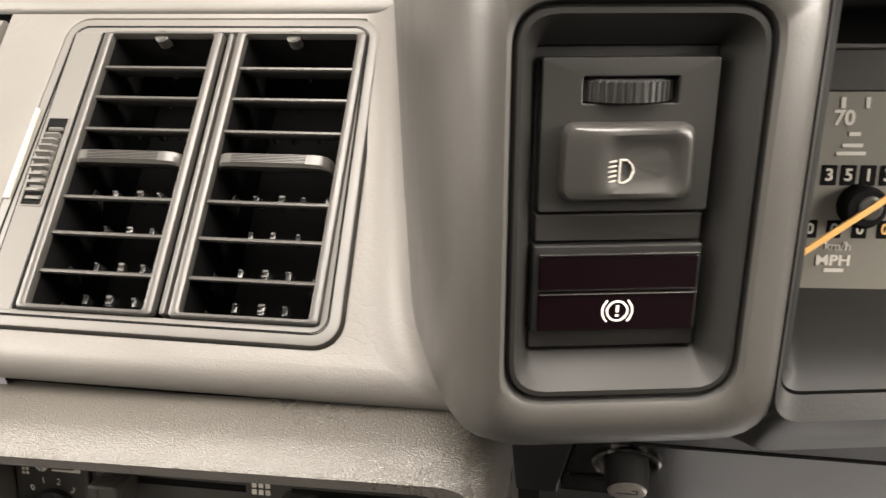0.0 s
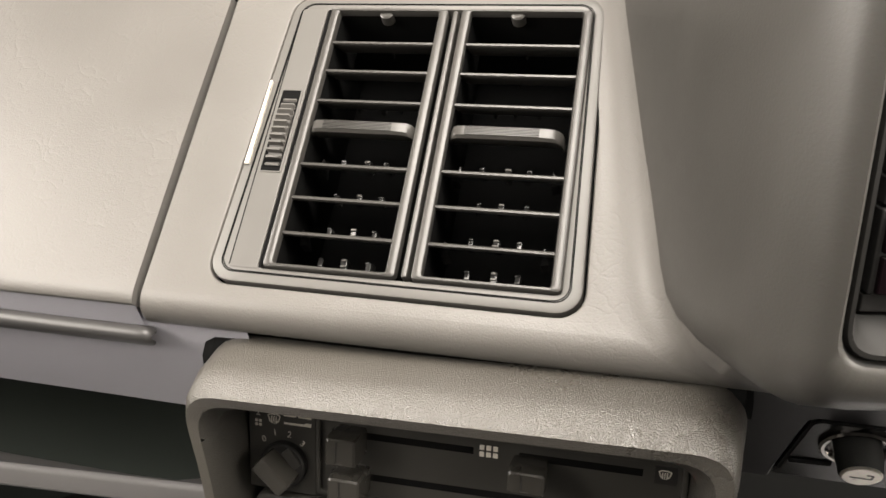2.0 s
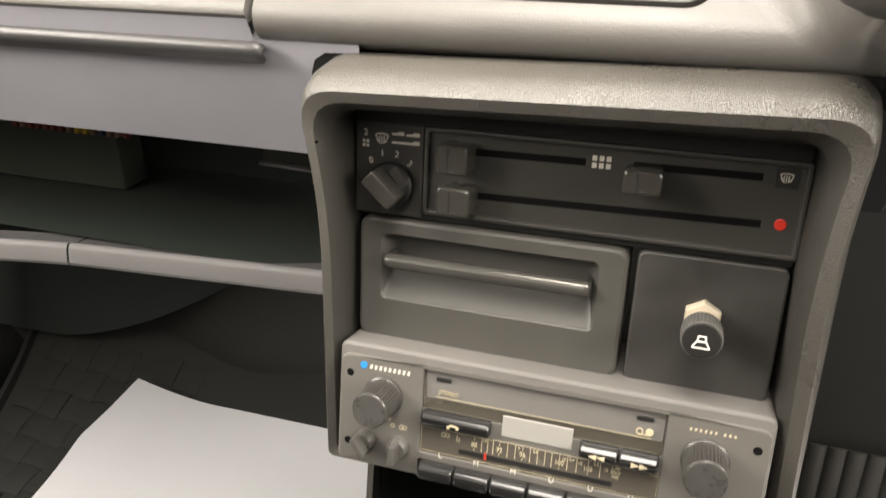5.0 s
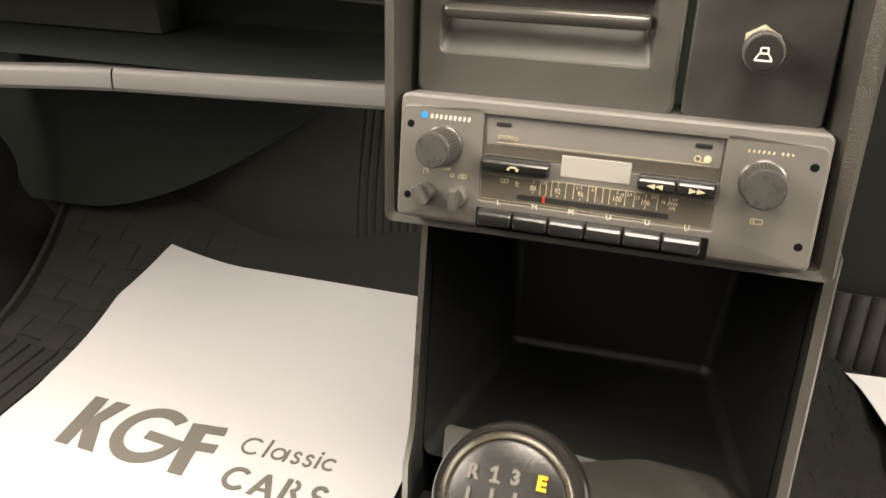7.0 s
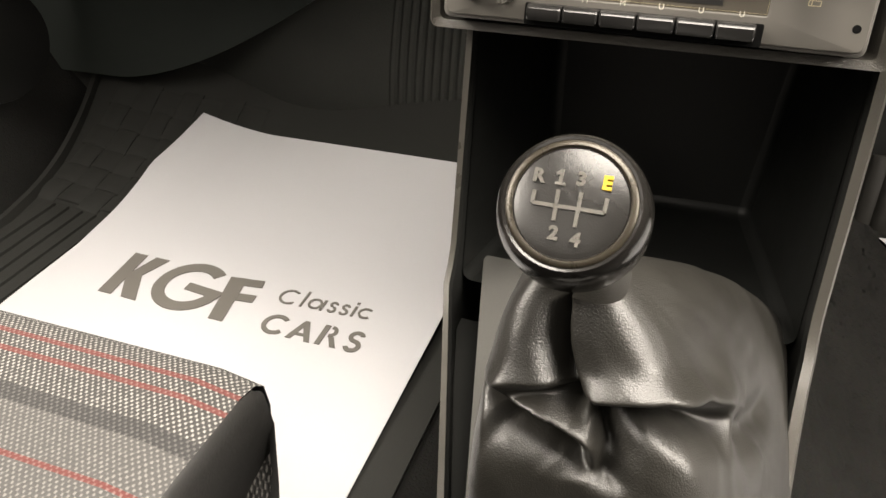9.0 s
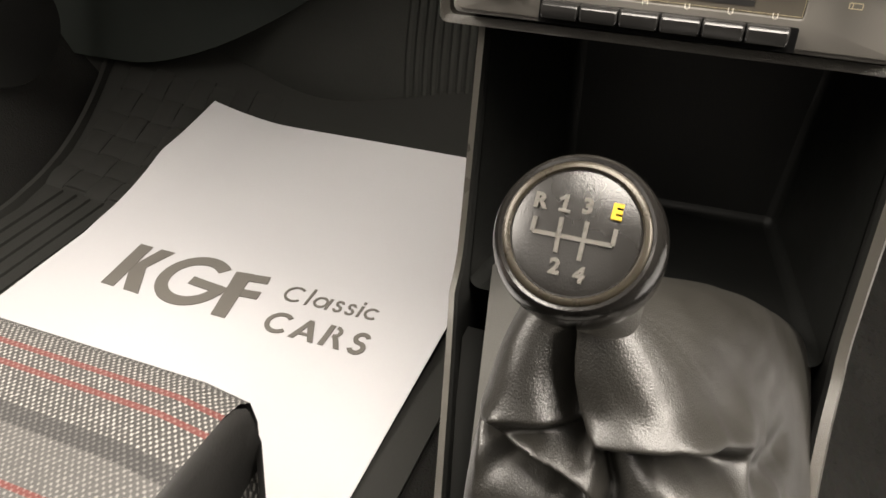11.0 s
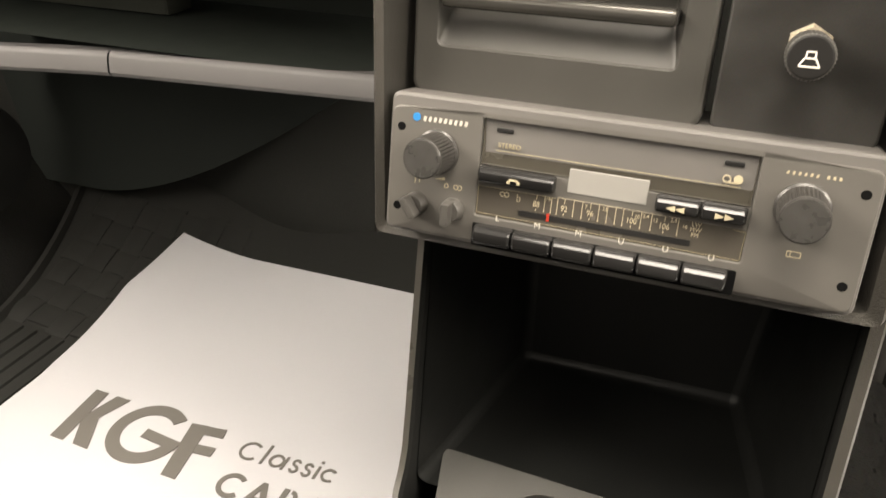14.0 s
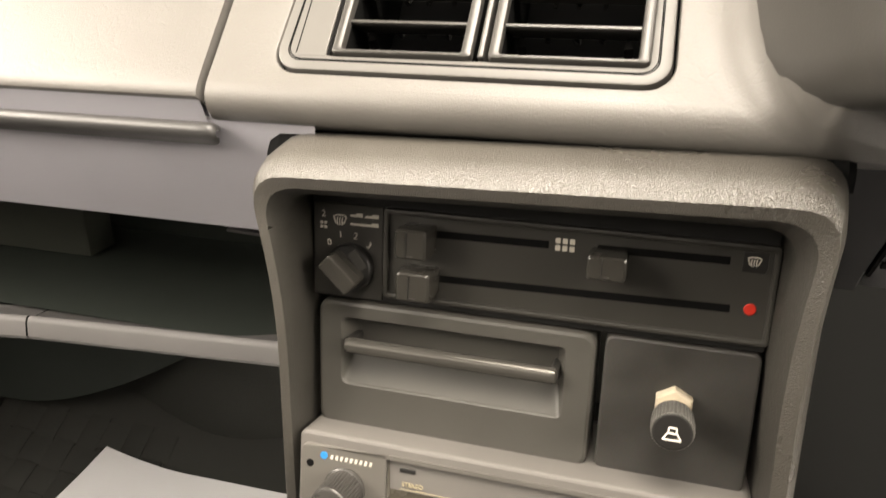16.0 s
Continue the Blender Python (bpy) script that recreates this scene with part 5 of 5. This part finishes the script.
def boot_mesh():
    """A tent of leather from the plate to the lever's neck, pushed in and out along its folds."""
    bm = bmesh.new()
    N, Mr = 300, 220
    loops = []
    for j in range(Mr + 1):
        s = 0.0 + j / Mr
        c = Vector((-0.046, 0.118, 0.122)) * (1 - s) + Vector((-0.0685, 0.0640, 0.2570)) * s
        right = 0.073 * (1 - s) + 0.015 * s + 0.006 * math.sin(math.pi * s) + 0.004 * math.sin(math.pi * s ** 4)
        left = 0.047 * (1 - s) + 0.015 * s + 0.009 * math.sin(math.pi * s) + 0.0045 * math.sin(math.pi * s ** 4)
        ay = 0.096 * (1 - s) + 0.014 * s + 0.013 * math.sin(math.pi * s)
        p = 3 + 8 * (1 - s)
        ring = []
        for i in range(N):
            a = 2 * math.pi * i / N
            ca, sa = math.cos(a), math.sin(a)
            if a < 1.2:
                a += 2 * math.pi
            ax = left + (right - left) * (0.5 + 0.5 * max(-1.0, min(1.0, 3 * ca)))
            ayb = ay + ((0.021 + 0.019 * min(1.0, max(0.0, ca + 0.2) * 2)) * (1 - s) if sa > 0 else 0.0)
            rad = (abs(ca) ** p + abs(sa) ** p) ** (-1 / p)
            fold = 0.0
            if a > 3.0:
                m = 0.5 * (0.5 * (left + right) + ay)
                for amp, wide, line in FOLDS:
                    best = 1e9
                    for (a0, s0), (a1, s1) in zip(line, line[1:]):
                        x0, y0, x1, y1, px, py = a0 * m, s0 * 0.17, a1 * m, s1 * 0.17, a * m, s * 0.17
                        dx, dy = x1 - x0, y1 - y0
                        k = max(0.0, min(1.0, ((px - x0) * dx + (py - y0) * dy) / (dx * dx + dy * dy + 1e-12)))
                        best = min(best, (px - x0 - k * dx) ** 2 + (py - y0 - k * dy) ** 2)
                    fold += amp * math.exp(-best / (wide * wide))
                for lip, lw, deep, reach, tail, line in TUCKS:
                    best, side = 1e9, 1.0
                    for k0, ((a0, s0), (a1, s1)) in enumerate(zip(line, line[1:])):
                        x0, y0, x1, y1, px, py = a0 * m, s0 * 0.17, a1 * m, s1 * 0.17, a * m, s * 0.17
                        dx, dy = x1 - x0, y1 - y0
                        k = max(0.0, min(1.0, ((px - x0) * dx + (py - y0) * dy) / (dx * dx + dy * dy + 1e-12)))
                        d2 = (px - x0 - k * dx) ** 2 + (py - y0 - k * dy) ** 2
                        if d2 < best:
                            best, side = d2, dx * (py - y0) - dy * (px - x0)
                            left_over = min(1.0, (1 - (k0 + k) / (len(line) - 1)) / tail)
                            ends = (k0 == 0 and k <= 0) or (k0 == len(line) - 2 and k >= 1)
                    d = math.sqrt(best)
                    fade = (math.exp(-(d / 0.004) ** 2) if ends else 1.0) * left_over * (2 - left_over)
                    if side > 0:
                        fold += fade * lip * math.exp(-(d / lw) ** 2)
                    else:
                        t0 = min(1.0, d / 0.0040)
                        t0 = t0 * t0 * (3 - 2 * t0)
                        fold += fade * (lip * (1 - t0) - deep * t0 * math.exp(-(d / (2.2 * reach)) ** 2))
            fold += (0.0009 * noise.noise(Vector((ca * 3, sa * 3, s * 5))) + 0.0007 * noise.noise(Vector((ca * 9, sa * 9, s * 14)))) * math.sin(math.pi * s)
            ring.append((c.x + (ax * rad + fold) * ca, c.y + (ayb * rad + fold) * sa, c.z + 0.35 * fold))
        loops.append(ring)
    rings(bm, loops, False, True)
    for _ in range(8):
        bmesh.ops.smooth_vert(bm, verts=[v for v in bm.verts if not v.is_boundary], factor=0.5, use_axis_x=True, use_axis_y=True, use_axis_z=True)
    return bm


part("boot", boot_mesh(), LEATHER, gear, "creased black leather boot", mm=False, smooth=80, at=KNOB_AXES.inverted())

# ---------------------------------------------------------------- footwell: liner, mats, paper
firewall = thing("footwell_lining", HERE, "black ribbed carpet lining the front of the footwell", "carpet lining")


def lining(u, v):
    x = -0.80 + 0.64 * u
    z = 0.02 + 0.42 * v
    y = 0.545 + 0.13 * v ** 1.4 - 0.035 * math.exp(-((x + 0.43) / 0.10) ** 2) * math.exp(-((v - 0.25) / 0.25) ** 2)
    y -= 0.10 * max(0.0, (-0.60 - x) / 0.2) ** 2
    return (x, y, z)


sheet("lining", None, lining, LINER, firewall, 50, 30, 0.004)
for k in range(22):
    x = -0.345 + 0.0085 * k
    bm = B()
    rings(bm, [[(x - 0.003, lining((x + 0.8) / 0.64, v)[1] - 0.0005, 0.02 + 0.42 * v), (x, lining((x + 0.8) / 0.64, v)[1] - 0.0019, 0.02 + 0.42 * v), (x + 0.003, lining((x + 0.8) / 0.64, v)[1] - 0.0005, 0.02 + 0.42 * v)] for v in [0.04 * i for i in range(22)]])
    part("rib", bm, LINER, firewall, mm=False)
def casing(u, v):
    x = -0.80 + 0.42 * u
    low = 0.085 + 0.085 * max(0.0, (x + 0.66) / 0.22) ** 1.6
    z = low + (0.29 - low) * v
    return (x, 0.50 + 0.02 * v + 0.05 * (u ** 3), z)


sheet("heater_casing", None, casing, mat("heater_casing_black", (0.030, 0.0345, 0.0315), 0.7, grain=0.2, grain_size=0.001, vary=0.2, spec=0.15), firewall, 30, 14, 0.006, "black heater casing")
ring = thing("speaker_grille", HERE, "black round speaker grille low on the door side", "speaker grille")
spk = look((-0.705, 0.40, 0.15), (-1.6, 0.62, 0.15)) @ pose(0, 0, 0, 180, 0, 0)
bm = B()
lathe(bm, [(58, 0), (60, 4), (55, 7), (51, 3)], 48)
part("rim", bm, SHADE, ring, at=spk)
bm = B()
lathe(bm, [(51, 2.5), (30, 3.6), (10, 4)], 48)
part("mesh_cover", bm, SHADE, ring, at=spk)
for r in (18, 28, 38, 47):
    bm = B()
    lathe(bm, [(r - 1.5, 3), (r - 1, 5.2), (r + 1, 5.0), (r + 1.5, 2.5)], 48)
    part("ring_rib", bm, SHADE, ring, at=spk)
COVER = mat("box_dark_plastic", (0.052, 0.056, 0.046), 0.6, grain=0.2, grain_size=0.001, vary=0.3, spec=0.2)
wires = thing("fuse_box", HERE, "dark fuse box with coloured fuses at the back of the shelf", "fuse box")
bm = B()
box(bm, (0, 0, 0), (220, 30, 75), 3)
part("box", bm, COVER, wires, at=pose(-0.572, 0.445, 0.342))
rs = random.Random(8)
FUSES = [mat("fuse_red", (0.20, 0.030, 0.022), 0.5), mat("fuse_yellow", (0.62, 0.40, 0.02), 0.5), mat("fuse_brown", (0.22, 0.12, 0.07), 0.5), mat("fuse_blue", (0.02, 0.03, 0.06), 0.5)]
for k in range(15):
    for r in range(2):
        bm = B()
        box(bm, (0, 0, 0), (4.0, 5, 4.2 - r), 0.6)
        m = FUSES[1] if k in (8, 9) else FUSES[rs.choice((0, 0, 2, 2, 3))]
        part("fuse", bm, m, wires, at=pose(-0.559 + 0.0078 * k, 0.4285, 0.3525 + 0.0085 * r))
bm = B()
box(bm, (0, 0, 0), (104, 30, 17), 2)
bracket = thing("relay_box", HERE, "dark relay box at the back of the shelf", "relay box")
part("case", bm, COVER, bracket, at=pose(-0.275, 0.44, 0.353))
bm = B()
box(bm, (0, 0, 0), (106, 34, 2), 0.8)
part("flange", bm, LIP, bracket, "thin grey bottom flange", at=pose(-0.275, 0.437, 0.3435, 0, 2, 0))
# driver side footwell
tunnel = thing("tunnel_carpet", HERE, "rough black carpet over the tunnel beside the console", "carpet")


def tunnel_side(u, v):
    y = 0.60 - 0.80 * u
    x0 = 0.0365 - 0.12 * max(0.0, 0.197 - y)
    lump = 0.003 * noise.noise(Vector((u * 30, v * 8, 1))) + 0.0015 * noise.noise(Vector((u * 90, v * 25, 4))) + 0.0016 * noise.noise(Vector((u * 320, v * 60, 7)))
    return (x0 + 0.125 * v, y, 0.092 - 0.084 * v ** 0.42 + lump * min(1.0, v * 6))


sheet("tunnel_cover", None, tunnel_side, CARPET, tunnel, 340, 64, 0.0)
pleat = thing("bellows_panel", HERE, "pleated dark vinyl panel in the driver footwell", "lining panel")
for k in range(14):
    bm = B()
    x = 0.085 + 0.0160 * k
    rings(bm, [[(x + a, 0.556 - b + 0.10 * (z - 0.05), z) for a, b in ((-0.0079, 0.001), (-0.005, 0.0032), (0.005, 0.0032), (0.0079, 0.001))] for z in (0.005, 0.04, 0.08, 0.088)])
    part("pleat", bm, mat("pleat_vinyl", (0.018, 0.017, 0.0145), 0.5, grain=0.3, grain_size=0.0012, vary=0.2), pleat, mm=False)
bm = B()
box(bm, (190, 571, 160), (300, 14, 320), 2)
part("backing", bm, SHADE, pleat)
mat_r = thing("floor_mat", HERE, "black rubber floor mat in the driver footwell", "floor mat")
sheet("mat_base", None, lambda u, v: (0.10 + 0.60 * u, -0.10 + 0.65 * v, 0.004), MAT, mat_r, 12, 12, 0.003)
paper_r = thing("paper_mat", HERE, "plain white paper mat in the driver footwell", "paper mat")


def right_sheet(u, v):
    y = 0.535 - 0.42 * v
    x = 0.132 + 0.030 * min(1, v * 3.6) ** 0.7 + 0.33 * u
    return (x, y, 0.018 + 0.010 * math.sin(3 * v + 2 * u))


sheet("sheet", None, right_sheet, PAPER, paper_r, 20, 24, 0.0006)
mat_l = thing("floor_mat", HERE, "black ribbed rubber floor mat in the passenger footwell", "floor mat")


def mat_height(x, y):
    z = 0.004
    if y > 0.34:
        z += 1.9 * (y - 0.34) ** 2
    if x < -0.57:
        z += 0.15 * (-0.57 - x) ** 1.3
    return z


def mat_left(y):
    return -0.655 - 0.22 * max(0.0, y - 0.30)


def mat_uv(u, v):
    y = -0.05 + 0.66 * v
    x = mat_left(y) + (-0.18 - mat_left(y)) * u
    return (x, y, mat_height(x, y))


sheet("mat_base", None, mat_uv, MAT, mat_l, 40, 48, 0.003)
bm = B()
rings(bm, [[(mat_left(y) + a, y, mat_height(mat_left(y), y) + b) for a, b in ((-0.004, 0), (-0.003, 0.008), (0.003, 0.008), (0.005, 0))] for y in [-0.05 + 0.02 * i for i in range(31)]])
part("rim", bm, MAT, mat_l, mm=False)
sill = thing("sill_carpet", HERE, "dark carpet rising to the door sill", "carpet")
sheet("sill_cover", None, lambda u, v: (mat_left(-0.3 + 0.95 * v) - 0.002 - 0.10 * u, -0.3 + 0.95 * v, 0.004 + 0.16 * u ** 0.8 + 0.45 * max(0.0, -0.3 + 0.95 * v - 0.46) ** 1.1), SILL, sill, 10, 30)
for k in range(11):
    x = -0.642 + 0.0165 * k
    bm = B()
    prof = [(-0.0074, 0.0), (-0.0070, 0.0036), (0.0070, 0.0036), (0.0074, 0.0)]
    rings(bm, [[(x + a, y, mat_height(x, y) + b) for a, b in prof] for y in [-0.05 + 0.02 * i for i in range(21)]])
    part("rib", bm, MAT, mat_l, mm=False)
# woven tread: oblong blocks, crosswise by turns, arched over one another
rs = random.Random(2)
TREAD = 0.0265
for i in range(7):
    for j in range(6):
        x, y = -0.655 + TREAD * i, 0.372 + TREAD * j
        long_way = (i + j) % 2
        hx, hy = (0.0180, 0.0126) if long_way else (0.0126, 0.0180)
        lean = rs.uniform(-0.0006, 0.0006)
        bm = B()

        def crown(p, h, s):
            X, Y = x + s * p[0], y + s * p[1]
            end = (p[0] / hx if long_way else p[1] / hy) * s
            return (X, Y, mat_height(X, Y) + h * (1 - 0.75 * end * end) + lean * end)
        pts = []
        for a, b in (((1, 1), (-1, 1)), ((-1, 1), (-1, -1)), ((-1, -1), (1, -1)), ((1, -1), (1, 1))):
            for k in range(4):
                q = k / 4
                pts.append((hx * (a[0] * (1 - q) + b[0] * q), hy * (a[1] * (1 - q) + b[1] * q)))
        rings(bm, [[crown(p, 0.0, 1) for p in pts], [crown(p, 0.0030, 0.97) for p in pts], [crown(p, 0.0036, 0.86) for p in pts], [crown(p, 0.0038, 0.4) for p in pts]])
        part("tread_block", bm, MAT, mat_l, mm=False)

paper = thing("paper_mat", Matrix.Translation((0.001, -0.003, -0.0055)) @ Matrix.Diagonal((1.021, 1.003, 1, 1)), "white paper footwell mat with a printed dealer motif", "paper mat")


def paper_point(x, y):
    z = 0.0125
    if y > 0.33:
        z += 2.05 * (y - 0.33) ** 2
    lift_l = max(0.0, (-0.44 - x) / 0.09)
    z += 0.016 * lift_l ** 1.6 * max(0.0, min(1, (y - 0.30) / 0.17))
    z += 0.006 * max(0.0, min(1, (y - 0.12) / 0.2)) + 0.0015 * math.sin(9 * x + 7 * y)
    return (x, y, z)


def paper_uv(u, v):
    y = 0.02 + 0.458 * v
    xl = -0.545 + 0.022 * max(0.0, v - 0.86) / 0.14 - 0.006 * math.sin(math.pi * v)
    return paper_point(xl + (-0.203 - xl) * u, y + 0.010 * (1 - u) * 0)


sheet("sheet", None, paper_uv, PAPER, paper, 60, 60, 0.0006)


def motif(name, outline, label=""):
    """A flat printed shape lying on the paper."""
    bm = bmesh.new()
    rings(bm, [[(x, y, paper_point(x, y)[2] + 0.0004) for x, y in outline], [(x, y, paper_point(x, y)[2] + 0.0009) for x, y in outline]])
    return part(name, bm, INK, paper, label, mm=False, smooth=0)


def disc_arc(cx, cy, r0, r1, a0, a1, sl=0.0, n=28):
    out = [(cx + r1 * math.cos(radians(a0 + (a1 - a0) * k / n)) + sl * r1 * math.sin(radians(a0 + (a1 - a0) * k / n)), cy + r1 * math.sin(radians(a0 + (a1 - a0) * k / n))) for k in range(n + 1)]
    out += [(cx + r0 * math.cos(radians(a1 + (a0 - a1) * k / n)) + sl * r0 * math.sin(radians(a1 + (a0 - a1) * k / n)), cy + r0 * math.sin(radians(a1 + (a0 - a1) * k / n))) for k in range(n + 1)]
    return out


# the dealer motif, drawn as plain blocks and rings
motif("mark_block", [(-0.487, 0.249), (-0.474, 0.249), (-0.478, 0.305), (-0.491, 0.305)], "grey printed block")
motif("mark_wedge", [(-0.4755, 0.284), (-0.4775, 0.273), (-0.464, 0.249), (-0.449, 0.2485), (-0.465, 0.279), (-0.455, 0.305), (-0.469, 0.305)], "grey printed wedge")
motif("mark_ring", disc_arc(-0.4175, 0.2795, 0.0205, 0.0315, 48, 345), "grey printed ring")
motif("mark_block", [(-0.420, 0.284), (-0.420, 0.2745), (-0.386, 0.2715), (-0.386, 0.281)])
motif("mark_block", [(-0.380, 0.249), (-0.367, 0.249), (-0.376, 0.304), (-0.391, 0.302)])
motif("mark_block", [(-0.377, 0.3035), (-0.376, 0.2945), (-0.358, 0.2965), (-0.360, 0.3055)])
motif("mark_block", [(-0.373, 0.2845), (-0.371, 0.2755), (-0.356, 0.277), (-0.357, 0.286)])
motif("word_ring", disc_arc(-0.3300, 0.2935, 0.0070, 0.0092, 48, 318), "thin grey printed ring")
motif("word_bar", [(-0.3180, 0.2850), (-0.3157, 0.2850), (-0.3157, 0.3045), (-0.3180, 0.3045)], "thin grey printed bar")
motif("word_ring", disc_arc(-0.3060, 0.2920, 0.0042, 0.0064, 0, 359))
motif("word_bar", [(-0.3002, 0.2855), (-0.2979, 0.2855), (-0.2979, 0.2985), (-0.3002, 0.2985)])
for x in (-0.2905, -0.2800):
    motif("word_ring", disc_arc(x, 0.2955, 0.0014, 0.0036, 10, 265))
    motif("word_ring", disc_arc(x, 0.2896, 0.0017, 0.0039, -165, 85))
motif("word_bar", [(-0.2733, 0.2865), (-0.2710, 0.2865), (-0.2710, 0.2990), (-0.2733, 0.2990)])
motif("word_bar", [(-0.2734, 0.3016), (-0.2709, 0.3016), (-0.2709, 0.3040), (-0.2734, 0.3040)])
motif("word_ring", disc_arc(-0.2622, 0.2932, 0.0042, 0.0064, 48, 315))
motif("word_ring", disc_arc(-0.3245, 0.2595, 0.0075, 0.0115, 45, 320), "bold grey printed ring")
motif("word_block", [(-0.311, 0.2485), (-0.3062, 0.2485), (-0.2995, 0.2705), (-0.3035, 0.2705)], "bold grey printed block")
motif("word_block", [(-0.2995, 0.2705), (-0.3025, 0.2640), (-0.2945, 0.2485), (-0.2897, 0.2485)])
motif("word_block", [(-0.3065, 0.2565), (-0.3065, 0.2535), (-0.295, 0.2535), (-0.295, 0.2565)])
motif("word_block", [(-0.286, 0.249), (-0.2815, 0.249), (-0.2815, 0.2715), (-0.286, 0.2715)])
motif("word_ring", disc_arc(-0.2795, 0.2655, 0.003, 0.0062, -90, 90))
motif("word_block", [(-0.279, 0.260), (-0.274, 0.260), (-0.268, 0.249), (-0.273, 0.249)])
motif("word_ring", disc_arc(-0.2570, 0.2655, 0.0028, 0.0066, 20, 270))
motif("word_ring", disc_arc(-0.2570, 0.2555, 0.0030, 0.0070, -160, 90))


# ---------------------------------------------------------------- seat
seat = thing("car_seat", Matrix.Translation((0.001, -0.003, 0.002)), "grey tweed seat cushion with red stripes and black side", "car seat")


def tweed():
    m = bpy.data.materials.new("striped_tweed")
    m.use_nodes = True
    t = m.node_tree
    b = t.nodes["Principled BSDF"]
    b.inputs["Roughness"].default_value = 0.9
    co = t.nodes.new("ShaderNodeTexCoord")
    sep = t.nodes.new("ShaderNodeSeparateXYZ")
    t.links.new(co.outputs["Object"], sep.inputs[0])

    def wave(axis, per):
        a = t.nodes.new("ShaderNodeMath")
        a.operation = "MULTIPLY"
        a.inputs[1].default_value = 2 * math.pi / per
        t.links.new(sep.outputs[axis], a.inputs[0])
        s = t.nodes.new("ShaderNodeMath")
        s.operation = "SINE"
        t.links.new(a.outputs[0], s.inputs[0])
        return s
    wx, wy = wave(0, 0.0027), wave(1, 0.0034)
    pr = t.nodes.new("ShaderNodeMath")
    pr.operation = "MULTIPLY"
    t.links.new(wx.outputs[0], pr.inputs[0])
    t.links.new(wy.outputs[0], pr.inputs[1])
    no = t.nodes.new("ShaderNodeTexNoise")
    no.inputs["Scale"].default_value = 700
    t.links.new(co.outputs["Object"], no.inputs["Vector"])
    add = t.nodes.new("ShaderNodeMath")
    add.operation = "MULTIPLY_ADD"
    add.inputs[1].default_value = 0.55
    t.links.new(pr.outputs[0], add.inputs[0])
    t.links.new(no.outputs["Fac"], add.inputs[2])
    ramp = t.nodes.new("ShaderNodeValToRGB")
    ramp.color_ramp.elements[0].position, ramp.color_ramp.elements[1].position = 0.55, 0.98
    ramp.color_ramp.elements[0].color = (0.050, 0.048, 0.046, 1)
    ramp.color_ramp.elements[1].color = (0.34, 0.327, 0.306, 1)
    t.links.new(add.outputs[0], ramp.inputs[0])
    # stripes across the cushion, by distance from its front edge
    st = t.nodes.new("ShaderNodeValToRGB")
    mr = t.nodes.new("ShaderNodeMapRange")
    mr.inputs[1].default_value, mr.inputs[2].default_value = 0.058, -0.062
    t.links.new(sep.outputs[1], mr.inputs[0])
    t.links.new(mr.outputs[0], st.inputs[0])
    cr = st.color_ramp
    cr.interpolation = "CONSTANT"
    red, non, dark, plain, fine = (0.15, 0.033, 0.027, 0.72), (0, 0, 0, 0), (0.035, 0.034, 0.034, 0.75), (0.06, 0.058, 0.056, 0.9), (0.10, 0.097, 0.093, 0.55)
    stops = [(0.0, plain), (0.025, non), (0.139, red), (0.162, non), (0.222, red), (0.246, non), (0.37, dark), (0.435, fine), (0.60, red), (0.62, fine)]
    cr.elements[0].position, cr.elements[0].color = stops[0]
    cr.elements[1].position, cr.elements[1].color = stops[1]
    for p, c in stops[2:]:
        e = cr.elements.new(p)
        e.color = c
    mx = t.nodes.new("ShaderNodeMix")
    mx.data_type = "RGBA"
    t.links.new(st.outputs["Alpha"], mx.inputs[0])
    t.links.new(ramp.outputs[0], mx.inputs[6])
    t.links.new(st.outputs["Color"], mx.inputs[7])
    t.links.new(mx.outputs[2], b.inputs["Base Color"])
    bp = t.nodes.new("ShaderNodeBump")
    bp.inputs["Strength"].default_value = 0.8
    bp.inputs["Distance"].default_value = 0.0007
    t.links.new(add.outputs[0], bp.inputs["Height"])
    t.links.new(bp.outputs[0], b.inputs["Normal"])
    return m


TWEED = tweed()
bm = B()
prof = [(0.040, 0.10), (0.053, 0.13), (0.058, 0.165), (0.056, 0.178), (0.050, 0.1835), (0.040, 0.186), (0.0, 0.187), (-0.06, 0.184), (-0.20, 0.176), (-0.45, 0.165)]
xs = [-0.66, -0.60, -0.50, -0.40, -0.30, -0.25, -0.215, -0.200, -0.195]
rows = [[bm.verts.new((x - (0.0 if y > -0.1 else 0), y - 0.010 * max(0, (x + 0.23) / 0.04) * 0, z - 0.004 * max(0, (x + 0.215) / 0.02))) for y, z in prof] for x in xs]
for a, b in zip(rows, rows[1:]):
    for k in range(len(prof) - 1):
        bm.faces.new((a[k], a[k + 1], b[k + 1], b[k]))
part("cushion", bm, TWEED, seat, "grey tweed with red stripes", mm=False)
bm = B()
loops = []
for x, dz in ((-0.195, -0.004), (-0.1935, -0.0055), (-0.1925, -0.012), (-0.1945, -0.028), (-0.202, -0.055), (-0.222, -0.12)):
    loops.append([bm.verts.new((x, y - 0.003, max(0.03, z + dz))) for y, z in prof])
for a, b in zip(loops, loops[1:]):
    for k in range(len(prof) - 1):
        bm.faces.new((a[k], a[k + 1], b[k + 1], b[k]))
part("side_bolster", bm, SEATSIDE, seat, "black vinyl side", mm=False)
